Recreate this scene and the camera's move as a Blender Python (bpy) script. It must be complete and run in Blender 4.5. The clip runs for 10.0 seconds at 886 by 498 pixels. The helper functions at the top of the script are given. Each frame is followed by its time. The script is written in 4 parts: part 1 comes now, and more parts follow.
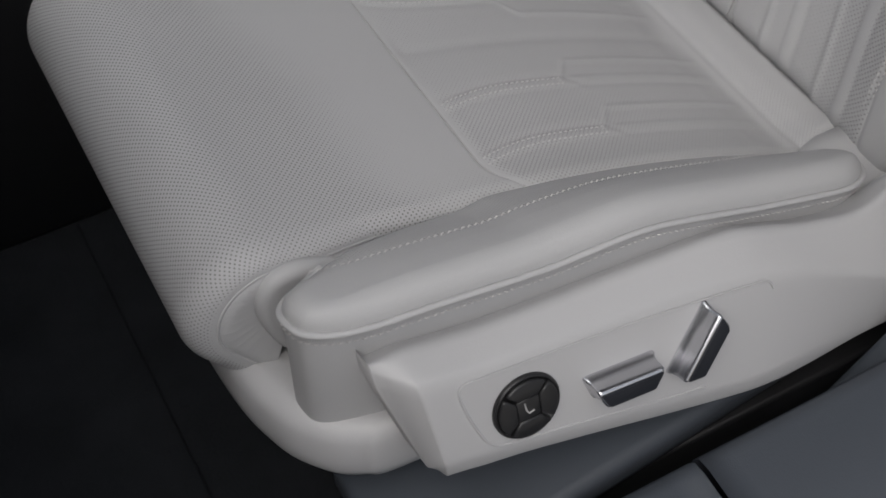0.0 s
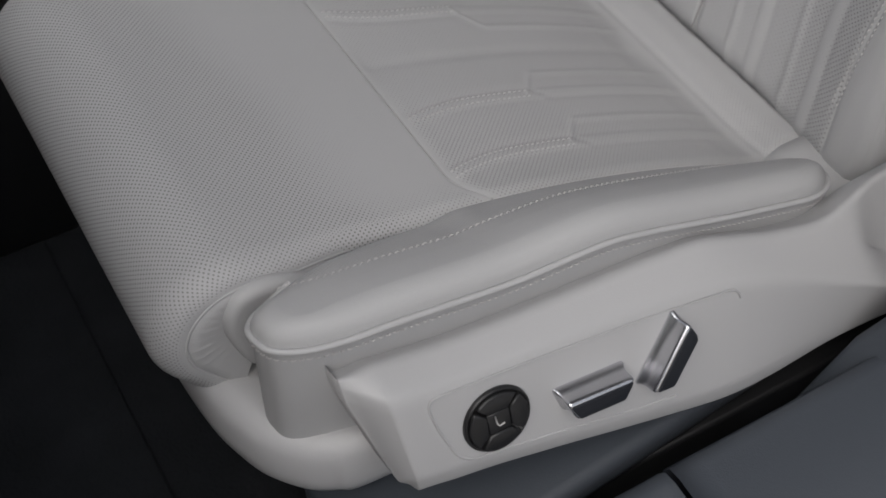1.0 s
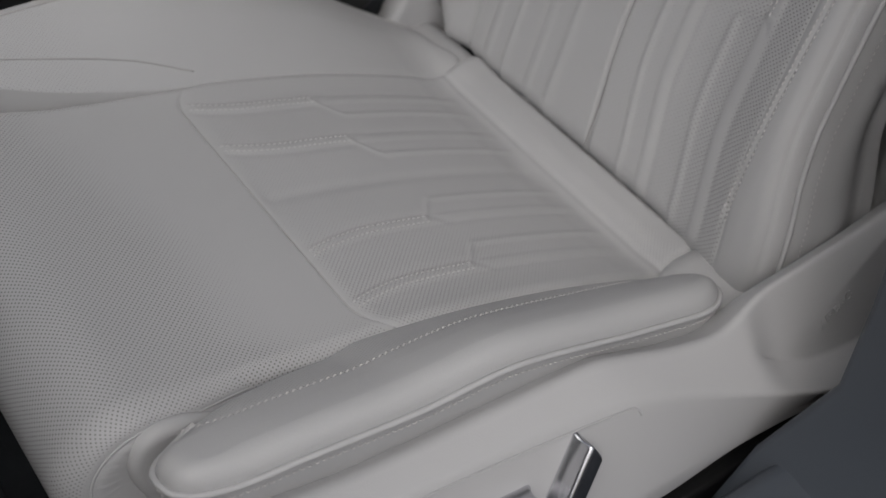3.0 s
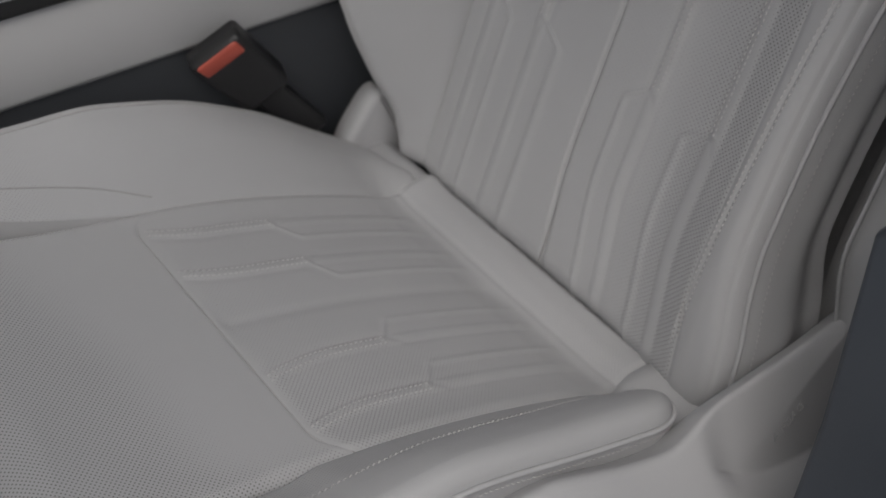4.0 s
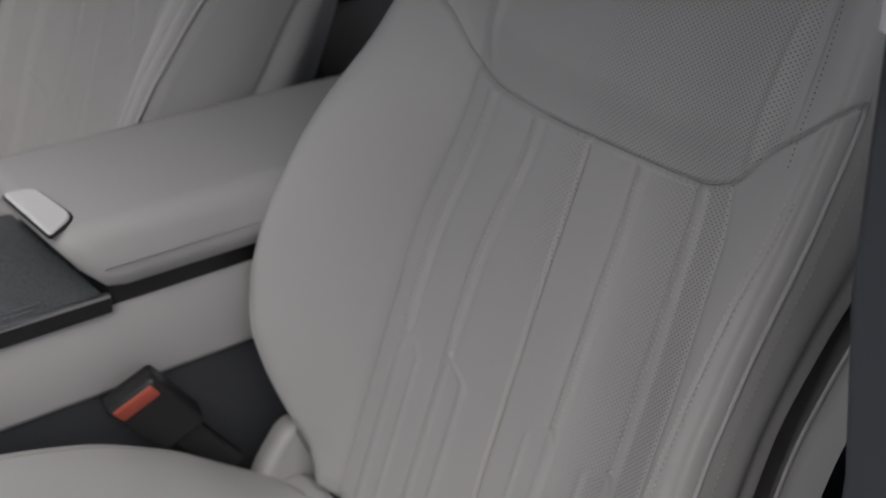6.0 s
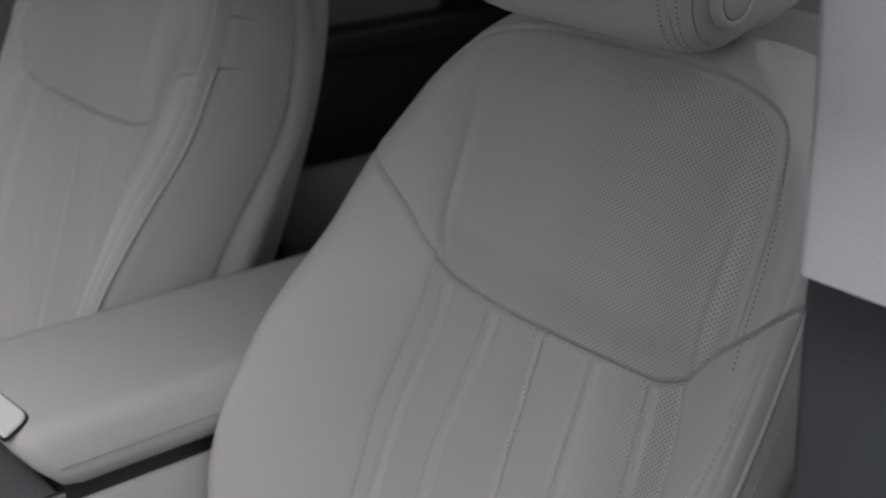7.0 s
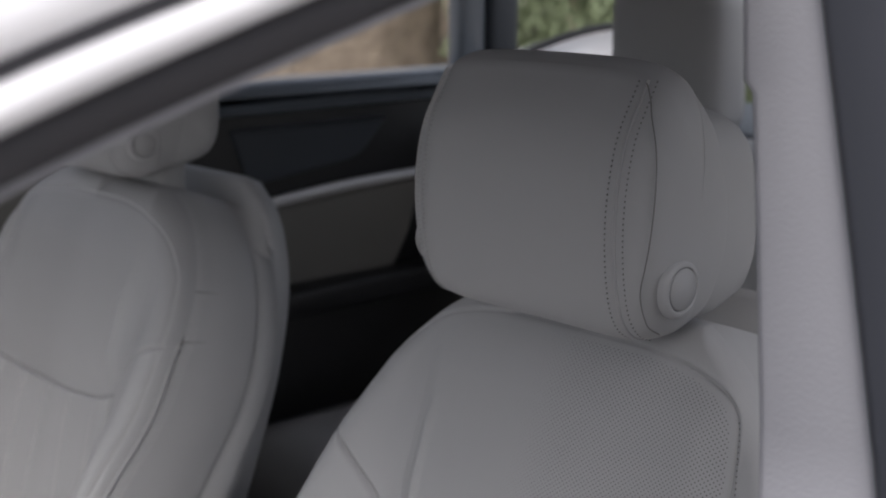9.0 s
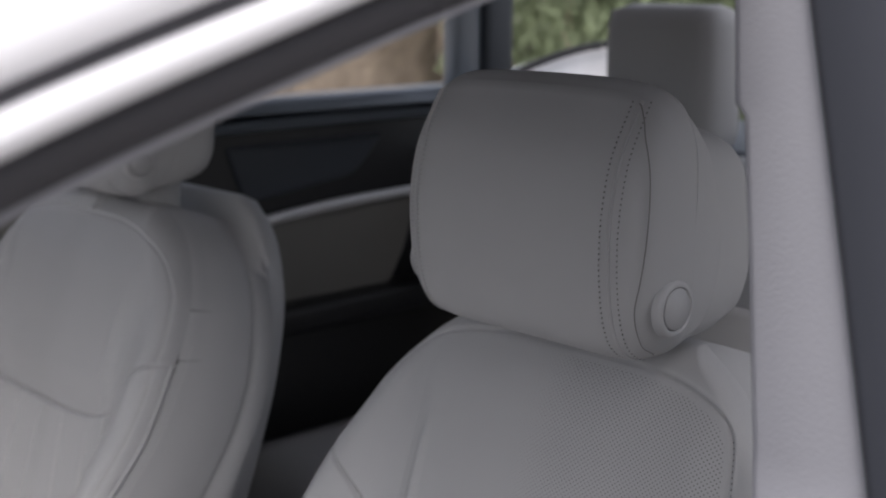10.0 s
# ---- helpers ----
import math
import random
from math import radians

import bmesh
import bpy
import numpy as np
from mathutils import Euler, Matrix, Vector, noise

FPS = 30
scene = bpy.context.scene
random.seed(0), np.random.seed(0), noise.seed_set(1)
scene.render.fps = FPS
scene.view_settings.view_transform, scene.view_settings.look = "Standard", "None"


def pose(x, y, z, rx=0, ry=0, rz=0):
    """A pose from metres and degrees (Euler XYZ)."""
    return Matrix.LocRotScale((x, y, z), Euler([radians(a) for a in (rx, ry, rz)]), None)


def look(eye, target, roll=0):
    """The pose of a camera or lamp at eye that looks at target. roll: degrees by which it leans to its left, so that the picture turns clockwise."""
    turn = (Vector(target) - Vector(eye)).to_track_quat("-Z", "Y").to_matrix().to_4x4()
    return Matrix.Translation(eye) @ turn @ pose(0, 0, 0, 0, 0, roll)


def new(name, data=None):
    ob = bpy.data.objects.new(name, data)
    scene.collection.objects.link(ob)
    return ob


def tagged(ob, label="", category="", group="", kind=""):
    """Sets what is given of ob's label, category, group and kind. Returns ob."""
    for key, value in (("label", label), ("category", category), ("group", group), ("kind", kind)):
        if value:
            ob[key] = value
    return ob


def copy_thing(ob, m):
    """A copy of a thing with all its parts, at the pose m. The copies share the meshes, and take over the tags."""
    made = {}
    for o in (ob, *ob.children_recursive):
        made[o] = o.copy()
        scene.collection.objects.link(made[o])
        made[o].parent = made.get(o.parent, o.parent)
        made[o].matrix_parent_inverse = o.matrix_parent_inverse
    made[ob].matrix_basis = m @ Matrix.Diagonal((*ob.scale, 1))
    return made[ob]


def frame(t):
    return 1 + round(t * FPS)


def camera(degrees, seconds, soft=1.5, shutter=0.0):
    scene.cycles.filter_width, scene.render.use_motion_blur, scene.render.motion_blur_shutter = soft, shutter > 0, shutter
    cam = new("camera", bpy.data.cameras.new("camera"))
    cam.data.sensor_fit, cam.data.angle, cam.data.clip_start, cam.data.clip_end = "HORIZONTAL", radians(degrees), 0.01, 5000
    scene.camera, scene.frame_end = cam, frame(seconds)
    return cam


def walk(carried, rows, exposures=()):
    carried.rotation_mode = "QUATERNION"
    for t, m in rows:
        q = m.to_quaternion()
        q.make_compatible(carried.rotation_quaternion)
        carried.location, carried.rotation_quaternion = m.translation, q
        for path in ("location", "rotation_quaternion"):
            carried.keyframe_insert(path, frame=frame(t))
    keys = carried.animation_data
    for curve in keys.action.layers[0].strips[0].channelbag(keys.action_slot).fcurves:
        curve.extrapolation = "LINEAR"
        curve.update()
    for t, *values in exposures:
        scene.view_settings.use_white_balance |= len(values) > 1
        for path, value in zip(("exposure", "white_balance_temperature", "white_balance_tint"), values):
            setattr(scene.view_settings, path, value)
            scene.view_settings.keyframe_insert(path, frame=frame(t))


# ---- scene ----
cam = camera(38.04, 10.0, soft=1.6)
cam.data.dof.use_dof, cam.data.dof.focus_distance, cam.data.dof.aperture_fstop = True, 0.81, 8.0
PATH = [
    (0.0, (-0.5492, -0.6176, 0.9455), (-0.2448, -0.0527, 0.1786), -0.70),
    (0.5, (-0.5483, -0.6187, 0.9454), (-0.2341, -0.0557, 0.1810), -0.47),
    (1.0, (-0.5471, -0.6183, 0.9467), (-0.2202, -0.0579, 0.1857), -0.02),
    (1.5, (-0.5454, -0.6156, 0.9505), (-0.2006, -0.0588, 0.1948), 0.76),
    (2.0, (-0.5431, -0.6134, 0.9557), (-0.1770, -0.0572, 0.2096), 1.47),
    (2.5, (-0.5404, -0.6143, 0.9612), (-0.1513, -0.0523, 0.2313), 1.76),
    (3.0, (-0.5376, -0.6166, 0.9680), (-0.1241, -0.0441, 0.2600), 1.78),
    (3.5, (-0.5351, -0.6178, 0.9774), (-0.0958, -0.0328, 0.2956), 1.84),
    (4.0, (-0.5334, -0.6168, 0.9897), (-0.0669, -0.0190, 0.3377), 2.12),
    (4.5, (-0.5336, -0.6182, 1.0007), (-0.0379, -0.0047, 0.3860), 2.39),
    (5.0, (-0.5352, -0.6259, 1.0080), (-0.0090, 0.0082, 0.4414), 2.40),
    (5.5, (-0.5297, -0.6352, 1.0206), (0.0225, 0.0204, 0.5056), 2.19),
    (6.0, (-0.5115, -0.6404, 1.0461), (0.0590, 0.0344, 0.5780), 1.91),
    (6.5, (-0.4932, -0.6417, 1.0759), (0.0941, 0.0477, 0.6519), 1.56),
    (7.0, (-0.4881, -0.6409, 1.1000), (0.1206, 0.0565, 0.7216), 1.16),
    (7.5, (-0.4929, -0.6416, 1.1190), (0.1386, 0.0605, 0.7901), 0.85),
    (8.0, (-0.5000, -0.6459, 1.1353), (0.1499, 0.0617, 0.8581), 0.73),
    (8.5, (-0.5013, -0.6483, 1.1462), (0.1595, 0.0644, 0.9106), 0.56),
    (9.0, (-0.4975, -0.6475, 1.1514), (0.1680, 0.0683, 0.9402), 0.34),
    (9.5, (-0.4966, -0.6478, 1.1537), (0.1714, 0.0686, 0.9524), 0.29),
    (10.0, (-0.4982, -0.6493, 1.1547), (0.1715, 0.0662, 0.9555), 0.36),
]
walk(cam, [(t, look(eye, target, roll)) for t, eye, target, roll in PATH], [(0.0, -0.12, 6450, 10), (2.0, -0.20, 6480, 10), (3.5, -0.27, 6500, 10), (4.5, -0.45, 6520, 10), (6.0, -0.36, 6600, 11), (8.0, 0.14, 6600, 10), (9.0, 0.28, 6480, 12.5), (10.0, 0.38, 6450, 13.5)])

# ---- world and light ----
world = bpy.data.worlds.new("sky")
scene.world = world
world.use_nodes = True
wn, wl = world.node_tree.nodes, world.node_tree.links
sky = wn.new("ShaderNodeTexSky")
sky.sky_type, sky.sun_disc = "NISHITA", False
sky.sun_elevation, sky.sun_rotation = radians(55), radians(225)
sky.air_density, sky.dust_density = 1.0, 5.0
soften = wn.new("ShaderNodeHueSaturation")
soften.inputs["Saturation"].default_value = 0.42
wl.new(sky.outputs[0], soften.inputs["Color"])
wl.new(soften.outputs[0], wn["Background"].inputs["Color"])
wn["Background"].inputs["Strength"].default_value = 0.152
sun = new("sun", bpy.data.lights.new("sun", "SUN"))
sun.data.energy, sun.data.angle, sun.data.color = 0.85, radians(62), (1.0, 0.985, 0.965)
sun.matrix_world = look((-1.9, -1.9, 3.8), (0, 0, 0))


# ---- materials ----
def nodes_of(name):
    m = bpy.data.materials.new(name)
    m.use_nodes = True
    return m, m.node_tree.nodes, m.node_tree.links, m.node_tree.nodes["Principled BSDF"]


def math_node(n, l, op, a, b=None):
    k = n.new("ShaderNodeMath")
    k.operation = op
    for i, v in enumerate((a, b)):
        if v is None:
            continue
        if isinstance(v, (int, float)):
            k.inputs[i].default_value = v
        else:
            l.new(v, k.inputs[i])
    return k.outputs[0]


def surface(name, colour, rough=0.5, metal=0.0, grain=0.0006, bump=0.15, vary=0.06, scale2=6.0, coat=0.0, spec=0.5):
    """A plain surface: colour with cloudy variation, fine grain in the bump and a little change of gloss."""
    m, n, l, b = nodes_of(name)
    tc = n.new("ShaderNodeTexCoord")
    big, fine = n.new("ShaderNodeTexNoise"), n.new("ShaderNodeTexNoise")
    big.inputs["Scale"].default_value, big.inputs["Detail"].default_value = scale2, 4
    fine.inputs["Scale"].default_value, fine.inputs["Detail"].default_value = 0.5 / grain, 3
    for k in (big, fine):
        l.new(tc.outputs["Object"], k.inputs["Vector"])
    mix = n.new("ShaderNodeMix")
    mix.data_type = "RGBA"
    mix.inputs[6].default_value = (*[c * (1 - vary) for c in colour], 1)
    mix.inputs[7].default_value = (*[min(1, c * (1 + vary)) for c in colour], 1)
    l.new(big.outputs["Fac"], mix.inputs[0])
    l.new(mix.outputs[2], b.inputs["Base Color"])
    gloss = 0.03 if metal > 0.5 else 0.16
    r = math_node(n, l, "MULTIPLY_ADD", fine.outputs["Fac"], gloss)
    r.node.inputs[2].default_value = rough - gloss / 2
    l.new(r, b.inputs["Roughness"])
    b.inputs["Metallic"].default_value = metal
    b.inputs["Coat Weight"].default_value = coat
    b.inputs["Specular IOR Level"].default_value = spec
    bp = n.new("ShaderNodeBump")
    bp.inputs["Strength"].default_value, bp.inputs["Distance"].default_value = bump, grain
    l.new(fine.outputs["Fac"], bp.inputs["Height"])
    l.new(bp.outputs[0], b.inputs["Normal"])
    return m


def leather(name, colour, holes=False):
    """Fine-grained leather; with holes, a staggered grid of punched holes where the mesh's perf attribute is above zero."""
    m, n, l, b = nodes_of(name)
    tc = n.new("ShaderNodeTexCoord")
    cells, big = n.new("ShaderNodeTexVoronoi"), n.new("ShaderNodeTexNoise")
    cells.inputs["Scale"].default_value = 900
    big.inputs["Scale"].default_value, big.inputs["Detail"].default_value = 7, 5
    l.new(tc.outputs["Object"], cells.inputs["Vector"])
    l.new(tc.outputs["Object"], big.inputs["Vector"])
    mix = n.new("ShaderNodeMix")
    mix.data_type = "RGBA"
    mix.inputs[6].default_value = (*[c * 0.96 for c in colour], 1)
    mix.inputs[7].default_value = (*[c * 1.04 for c in colour], 1)
    l.new(big.outputs["Fac"], mix.inputs[0])
    out, height = mix.outputs[2], math_node(n, l, "MULTIPLY", cells.outputs["Distance"], 0.35)
    if holes:
        pitch = 0.0037
        uv = n.new("ShaderNodeSeparateXYZ")
        l.new(tc.outputs["UV"], uv.inputs[0])
        att = n.new("ShaderNodeAttribute")
        att.attribute_name = "perf"
        near = None
        for shift in (0.0, 0.5):
            du = math_node(n, l, "PINGPONG", math_node(n, l, "ADD", math_node(n, l, "DIVIDE", uv.outputs[0], pitch), shift), 0.5)
            dv = math_node(n, l, "PINGPONG", math_node(n, l, "ADD", math_node(n, l, "DIVIDE", uv.outputs[1], pitch), shift), 0.5)
            d = math_node(n, l, "SQRT", math_node(n, l, "ADD", math_node(n, l, "MULTIPLY", du, du), math_node(n, l, "MULTIPLY", dv, dv)))
            near = d if near is None else math_node(n, l, "MINIMUM", near, d)
        size = math_node(n, l, "MULTIPLY", att.outputs["Fac"], 0.15)
        hole = n.new("ShaderNodeMapRange")
        l.new(math_node(n, l, "SUBTRACT", near, size), hole.inputs[0])
        hole.inputs[1].default_value, hole.inputs[2].default_value = 0.05, -0.03
        dark = n.new("ShaderNodeMix")
        dark.data_type = "RGBA"
        l.new(hole.outputs[0], dark.inputs[0])
        l.new(out, dark.inputs[6])
        dark.inputs[7].default_value = (0.17, 0.165, 0.16, 1)
        out = dark.outputs[2]
        height = math_node(n, l, "SUBTRACT", height, math_node(n, l, "MULTIPLY", hole.outputs[0], 1.5))
    l.new(out, b.inputs["Base Color"])
    b.inputs["Roughness"].default_value = 0.55
    b.inputs["Specular IOR Level"].default_value = 0.35
    bp = n.new("ShaderNodeBump")
    bp.inputs["Strength"].default_value, bp.inputs["Distance"].default_value = 0.25, 0.0006
    l.new(height, bp.inputs["Height"])
    l.new(bp.outputs[0], b.inputs["Normal"])
    return m


GREY = (0.405, 0.405, 0.410)
LEATHER = leather("leather", GREY)
LEATHER_P = leather("perforated_leather", GREY, holes=True)
THREAD = surface("thread", (0.50, 0.49, 0.485), 0.7, bump=0.3)
# the two darker threads also serve as painted shade in seam creases
THREAD_AND_SHADE_DARK = surface("dark_thread_and_seam_shade", (0.22, 0.215, 0.21), 0.8)
THREAD_AND_SHADE_MID = surface("grey_thread_and_seam_shade", (0.34, 0.335, 0.33), 0.8)
PLASTIC = surface("light_plastic", (0.405, 0.404, 0.410), 0.5, grain=0.0005, bump=0.2, vary=0.02)
DARK = surface("dark_plastic", (0.035, 0.038, 0.043), 0.55, grain=0.0006, bump=0.3)
SLATE = surface("slate_plastic", (0.052, 0.060, 0.073), 0.5, grain=0.0006, bump=0.25)
BLACK = surface("black_plastic", (0.012, 0.012, 0.013), 0.4, grain=0.0005)
GLOSS = surface("gloss_black", (0.008, 0.008, 0.009), 0.12, bump=0.02, coat=0.5)
CHROME = surface("satin_chrome", (0.62, 0.62, 0.64), 0.26, 1.0, bump=0.0, vary=0.03)
SILVER = surface("brushed_silver", (0.86, 0.86, 0.87), 0.45, 0.25, bump=0.05, vary=0.03)
CARPET = surface("carpet", (0.022, 0.024, 0.027), 0.97, grain=0.0016, bump=0.9, vary=0.4, scale2=12, spec=0.08)
PAINT = surface("white_paint", (0.86, 0.86, 0.89), 0.18, bump=0.0, vary=0.01, coat=1.0)
LINER = surface("pillar_cloth", (0.305, 0.308, 0.340), 0.85, grain=0.0009, bump=0.35, vary=0.04)
INLAY = surface("lever_inlay", (0.016, 0.018, 0.023), 0.5, bump=0.05, spec=0.25)
RUBBER = surface("rubber", (0.042, 0.041, 0.048), 0.6, bump=0.2)
RED = surface("red_plastic", (0.40, 0.075, 0.05), 0.5)
SCREEN = surface("trim_glass", (0.075, 0.084, 0.090), 0.28, bump=0.02, coat=0.5)
BEIGE = surface("door_card", (0.20, 0.19, 0.175), 0.6, grain=0.0009)
ROCK = surface("rock", (0.40, 0.33, 0.265), 0.95, grain=0.02, bump=1.0, vary=0.75, scale2=5.0)
SOIL = surface("ground_gravel", (0.33, 0.31, 0.28), 0.95, grain=0.02, bump=0.8, vary=0.3, scale2=0.8)
LEAF = surface("leaf", (0.16, 0.20, 0.11), 0.7, grain=0.01, bump=0.3, vary=0.4, scale2=3)


def glass_material():
    m, n, l, b = nodes_of("window_glass")
    b.inputs["Base Color"].default_value = (0.85, 0.88, 0.88, 1)
    b.inputs["Transmission Weight"].default_value = 1.0
    b.inputs["Roughness"].default_value, b.inputs["IOR"].default_value = 0.0, 1.35
    return m


GLASS = glass_material()
SEAL = surface("pillar_rubber", (0.050, 0.054, 0.068), 0.55, bump=0.2)
BELT = surface("door_top", (0.20, 0.23, 0.27), 0.34, grain=0.0006, bump=0.15, coat=0.4)


# ---- mesh helpers ----
def thing(name, at, label, category, group="", kind=""):
    ob = new(name)
    ob.location = at
    ob.empty_display_size = 0.05
    return tagged(ob, label, category, group, kind)


def part(name, me, material, parent=None, label="", smooth=True):
    """Link a mesh, given in world places, as an object under its thing."""
    if isinstance(me, bmesh.types.BMesh):
        bm, me = me, bpy.data.meshes.new(name)
        bm.to_mesh(me)
        bm.free()
    me.materials.append(material)
    if smooth:
        me.shade_smooth()
    ob = new(name, me)
    if parent is not None:
        ob.parent = parent
        if parent.parent is None:
            ob.matrix_parent_inverse = Matrix.Translation(-parent.location)
    return tagged(ob, label)


def mesh_of(verts, faces, uv=None, perf=None, name="part"):
    me = bpy.data.meshes.new(name)
    me.from_pydata([tuple(map(float, v)) for v in verts], [], [tuple(int(i) for i in f) for f in faces])
    if uv is not None:
        lay = me.uv_layers.new(name="uv")
        idx = np.zeros(len(me.loops), dtype=np.int32)
        me.loops.foreach_get("vertex_index", idx)
        lay.data.foreach_set("uv", np.asarray(uv, dtype=np.float32)[idx].ravel())
    if perf is not None:
        at = me.attributes.new("perf", "FLOAT", "POINT")
        at.data.foreach_set("value", np.asarray(perf, dtype=np.float32))
    me.update()
    return me


def grid_faces(nu, nv, closed=False):
    cols = nv if closed else nv - 1
    return [(i * nv + j, i * nv + (j + 1) % nv, (i + 1) * nv + (j + 1) % nv, (i + 1) * nv + j) for i in range(nu - 1) for j in range(cols)]


def split_sheet(pos, uv, perf, region, flip=False):
    """Cut a grid of places into one mesh for each region number of its cells. Returns a dict."""
    nu, nv = pos.shape[:2]
    out = {}
    for k in np.unique(region):
        if k < 0:
            continue
        ii, jj = np.nonzero(region == k)
        quads = np.stack([ii * nv + jj, ii * nv + jj + 1, (ii + 1) * nv + jj + 1, (ii + 1) * nv + jj], 1)
        if flip:
            quads = quads[:, ::-1]
        used, inv = np.unique(quads, return_inverse=True)
        out[int(k)] = mesh_of(pos.reshape(-1, 3)[used], inv.reshape(-1, 4), uv.reshape(-1, 2)[used], perf.ravel()[used])
    return out


def smoothstep(a, b, x):
    t = np.clip((np.asarray(x, float) - a) / (b - a), 0, 1)
    return t * t * (3 - 2 * t)


def glide(x, xs, ys):
    """Smooth interpolation through a few values, without overshoot."""
    x = np.clip(np.asarray(x, float), xs[0], xs[-1])
    h, d = np.diff(xs), np.diff(ys) / np.diff(xs)
    m = np.zeros(len(xs))
    m[0], m[-1] = d[0], d[-1]
    for i in range(1, len(xs) - 1):
        m[i] = 0 if d[i - 1] * d[i] <= 0 else 2 * d[i - 1] * d[i] / (d[i - 1] + d[i])
    k = np.clip(np.searchsorted(xs, x, side="right") - 1, 0, len(xs) - 2)
    xs, ys = np.asarray(xs), np.asarray(ys)
    t = (x - xs[k]) / h[k]
    return ys[k] * (1 + 2 * t) * (1 - t) ** 2 + m[k] * h[k] * t * (1 - t) ** 2 + ys[k + 1] * t * t * (3 - 2 * t) + m[k + 1] * h[k] * t * t * (t - 1)


def bell(x, w):
    return np.exp(-((np.asarray(x, float) / w) ** 2))


def curve_points(keys, n):
    """n points along a smooth curve through a few key places."""
    keys = [Vector(k) for k in keys]
    if len(keys) == 2:
        return [keys[0].lerp(keys[1], i / (n - 1)) for i in range(n)]
    pts = [2 * keys[0] - keys[1], *keys, 2 * keys[-1] - keys[-2]]
    out = []
    for i in range(n):
        u = i / (n - 1) * (len(keys) - 1)
        k = min(int(u), len(keys) - 2)
        t = u - k
        a, b, c, d = pts[k : k + 4]
        out.append(0.5 * (2 * b + (c - a) * t + (2 * a - 5 * b + 4 * c - d) * t * t + (3 * b - a - 3 * c + d) * t**3))
    return out


def sweep(path, profile, up=(0, 0, 1), closed=True, caps=True):
    """Carry a profile of (side, up) offsets along a path; side points to the right of the way as seen with up above."""
    path, n = [Vector(p) for p in path], len(path)
    verts, faces, m = [], [], len(profile)
    for i, p in enumerate(path):
        way = (path[min(i + 1, n - 1)] - path[max(i - 1, 0)]).normalized()
        side = way.cross(Vector(up)).normalized()
        top = side.cross(way)
        verts += [p + side * a + top * b for a, b in profile]
    faces = grid_faces(n, m, closed)
    if caps and closed:
        faces += [tuple(range(m)), tuple((n - 1) * m + j for j in reversed(range(m)))]
    return mesh_of(verts, faces)


def ring(r, n=8, rz=None):
    return [(r * math.cos(2 * math.pi * i / n), (rz or r) * math.sin(2 * math.pi * i / n)) for i in range(n)]


def slab(outline, to_world, depth, bevel=0.004, steps=2):
    """A plate with a bevelled rim: outline of (a, b), placed by to_world(a, b, h), front at h = 0, back at h = -depth."""
    o = [Vector(p) for p in outline]
    n = len(o)
    c = sum(o, Vector((0, 0))) / n
    norm = []
    for i in range(n):
        d = (o[(i + 1) % n] - o[i - 1]).normalized()
        norm.append(Vector((d.y, -d.x)))
    area = sum(o[i].x * o[(i + 1) % n].y - o[(i + 1) % n].x * o[i].y for i in range(n))
    if area < 0:
        norm = [-k for k in norm]
    verts, rows = [], 0
    levels = [(-depth, 0.0)] + [(-bevel * (1 - math.sin(a)), -bevel * (1 - math.cos(a))) for a in [math.pi / 2 * k / steps for k in range(steps + 1)]]
    for h, off in levels:
        verts += [to_world(*(o[i] + norm[i] * off), h) for i in range(n)]
        rows += 1
    faces = grid_faces(rows, n, True) + [tuple((rows - 1) * n + i for i in range(n)), tuple(reversed(range(n)))]
    return mesh_of(verts, faces)


def rounded(corners, n=5):
    """An outline with rounded corners: (x, y, radius) each."""
    out, k = [], len(corners)
    for i in range(k):
        p, a, b = (Vector(corners[j % k][:2]) for j in (i, i - 1, i + 1))
        r = corners[i][2]
        ra, rb = min(r, (a - p).length * 0.48), min(r, (b - p).length * 0.48)
        s, e = p + (a - p).normalized() * ra, p + (b - p).normalized() * rb
        for q in range(n):
            t = q / (n - 1)
            out.append((1 - t) ** 2 * s + 2 * t * (1 - t) * p + t * t * e)
    return [(v.x, v.y) for v in out]


def box(lo, hi, bevel=0.004):
    bm = bmesh.new()
    bmesh.ops.create_cube(bm, size=1)
    for v in bm.verts:
        v.co = Vector([(lo[k] + hi[k]) / 2 + v.co[k] * (hi[k] - lo[k]) for k in range(3)])
    if bevel:
        bmesh.ops.bevel(bm, geom=bm.edges[:], offset=bevel, segments=2, profile=0.6, affect="EDGES")
    me = bpy.data.meshes.new("box")
    bm.to_mesh(me)
    bm.free()
    return me


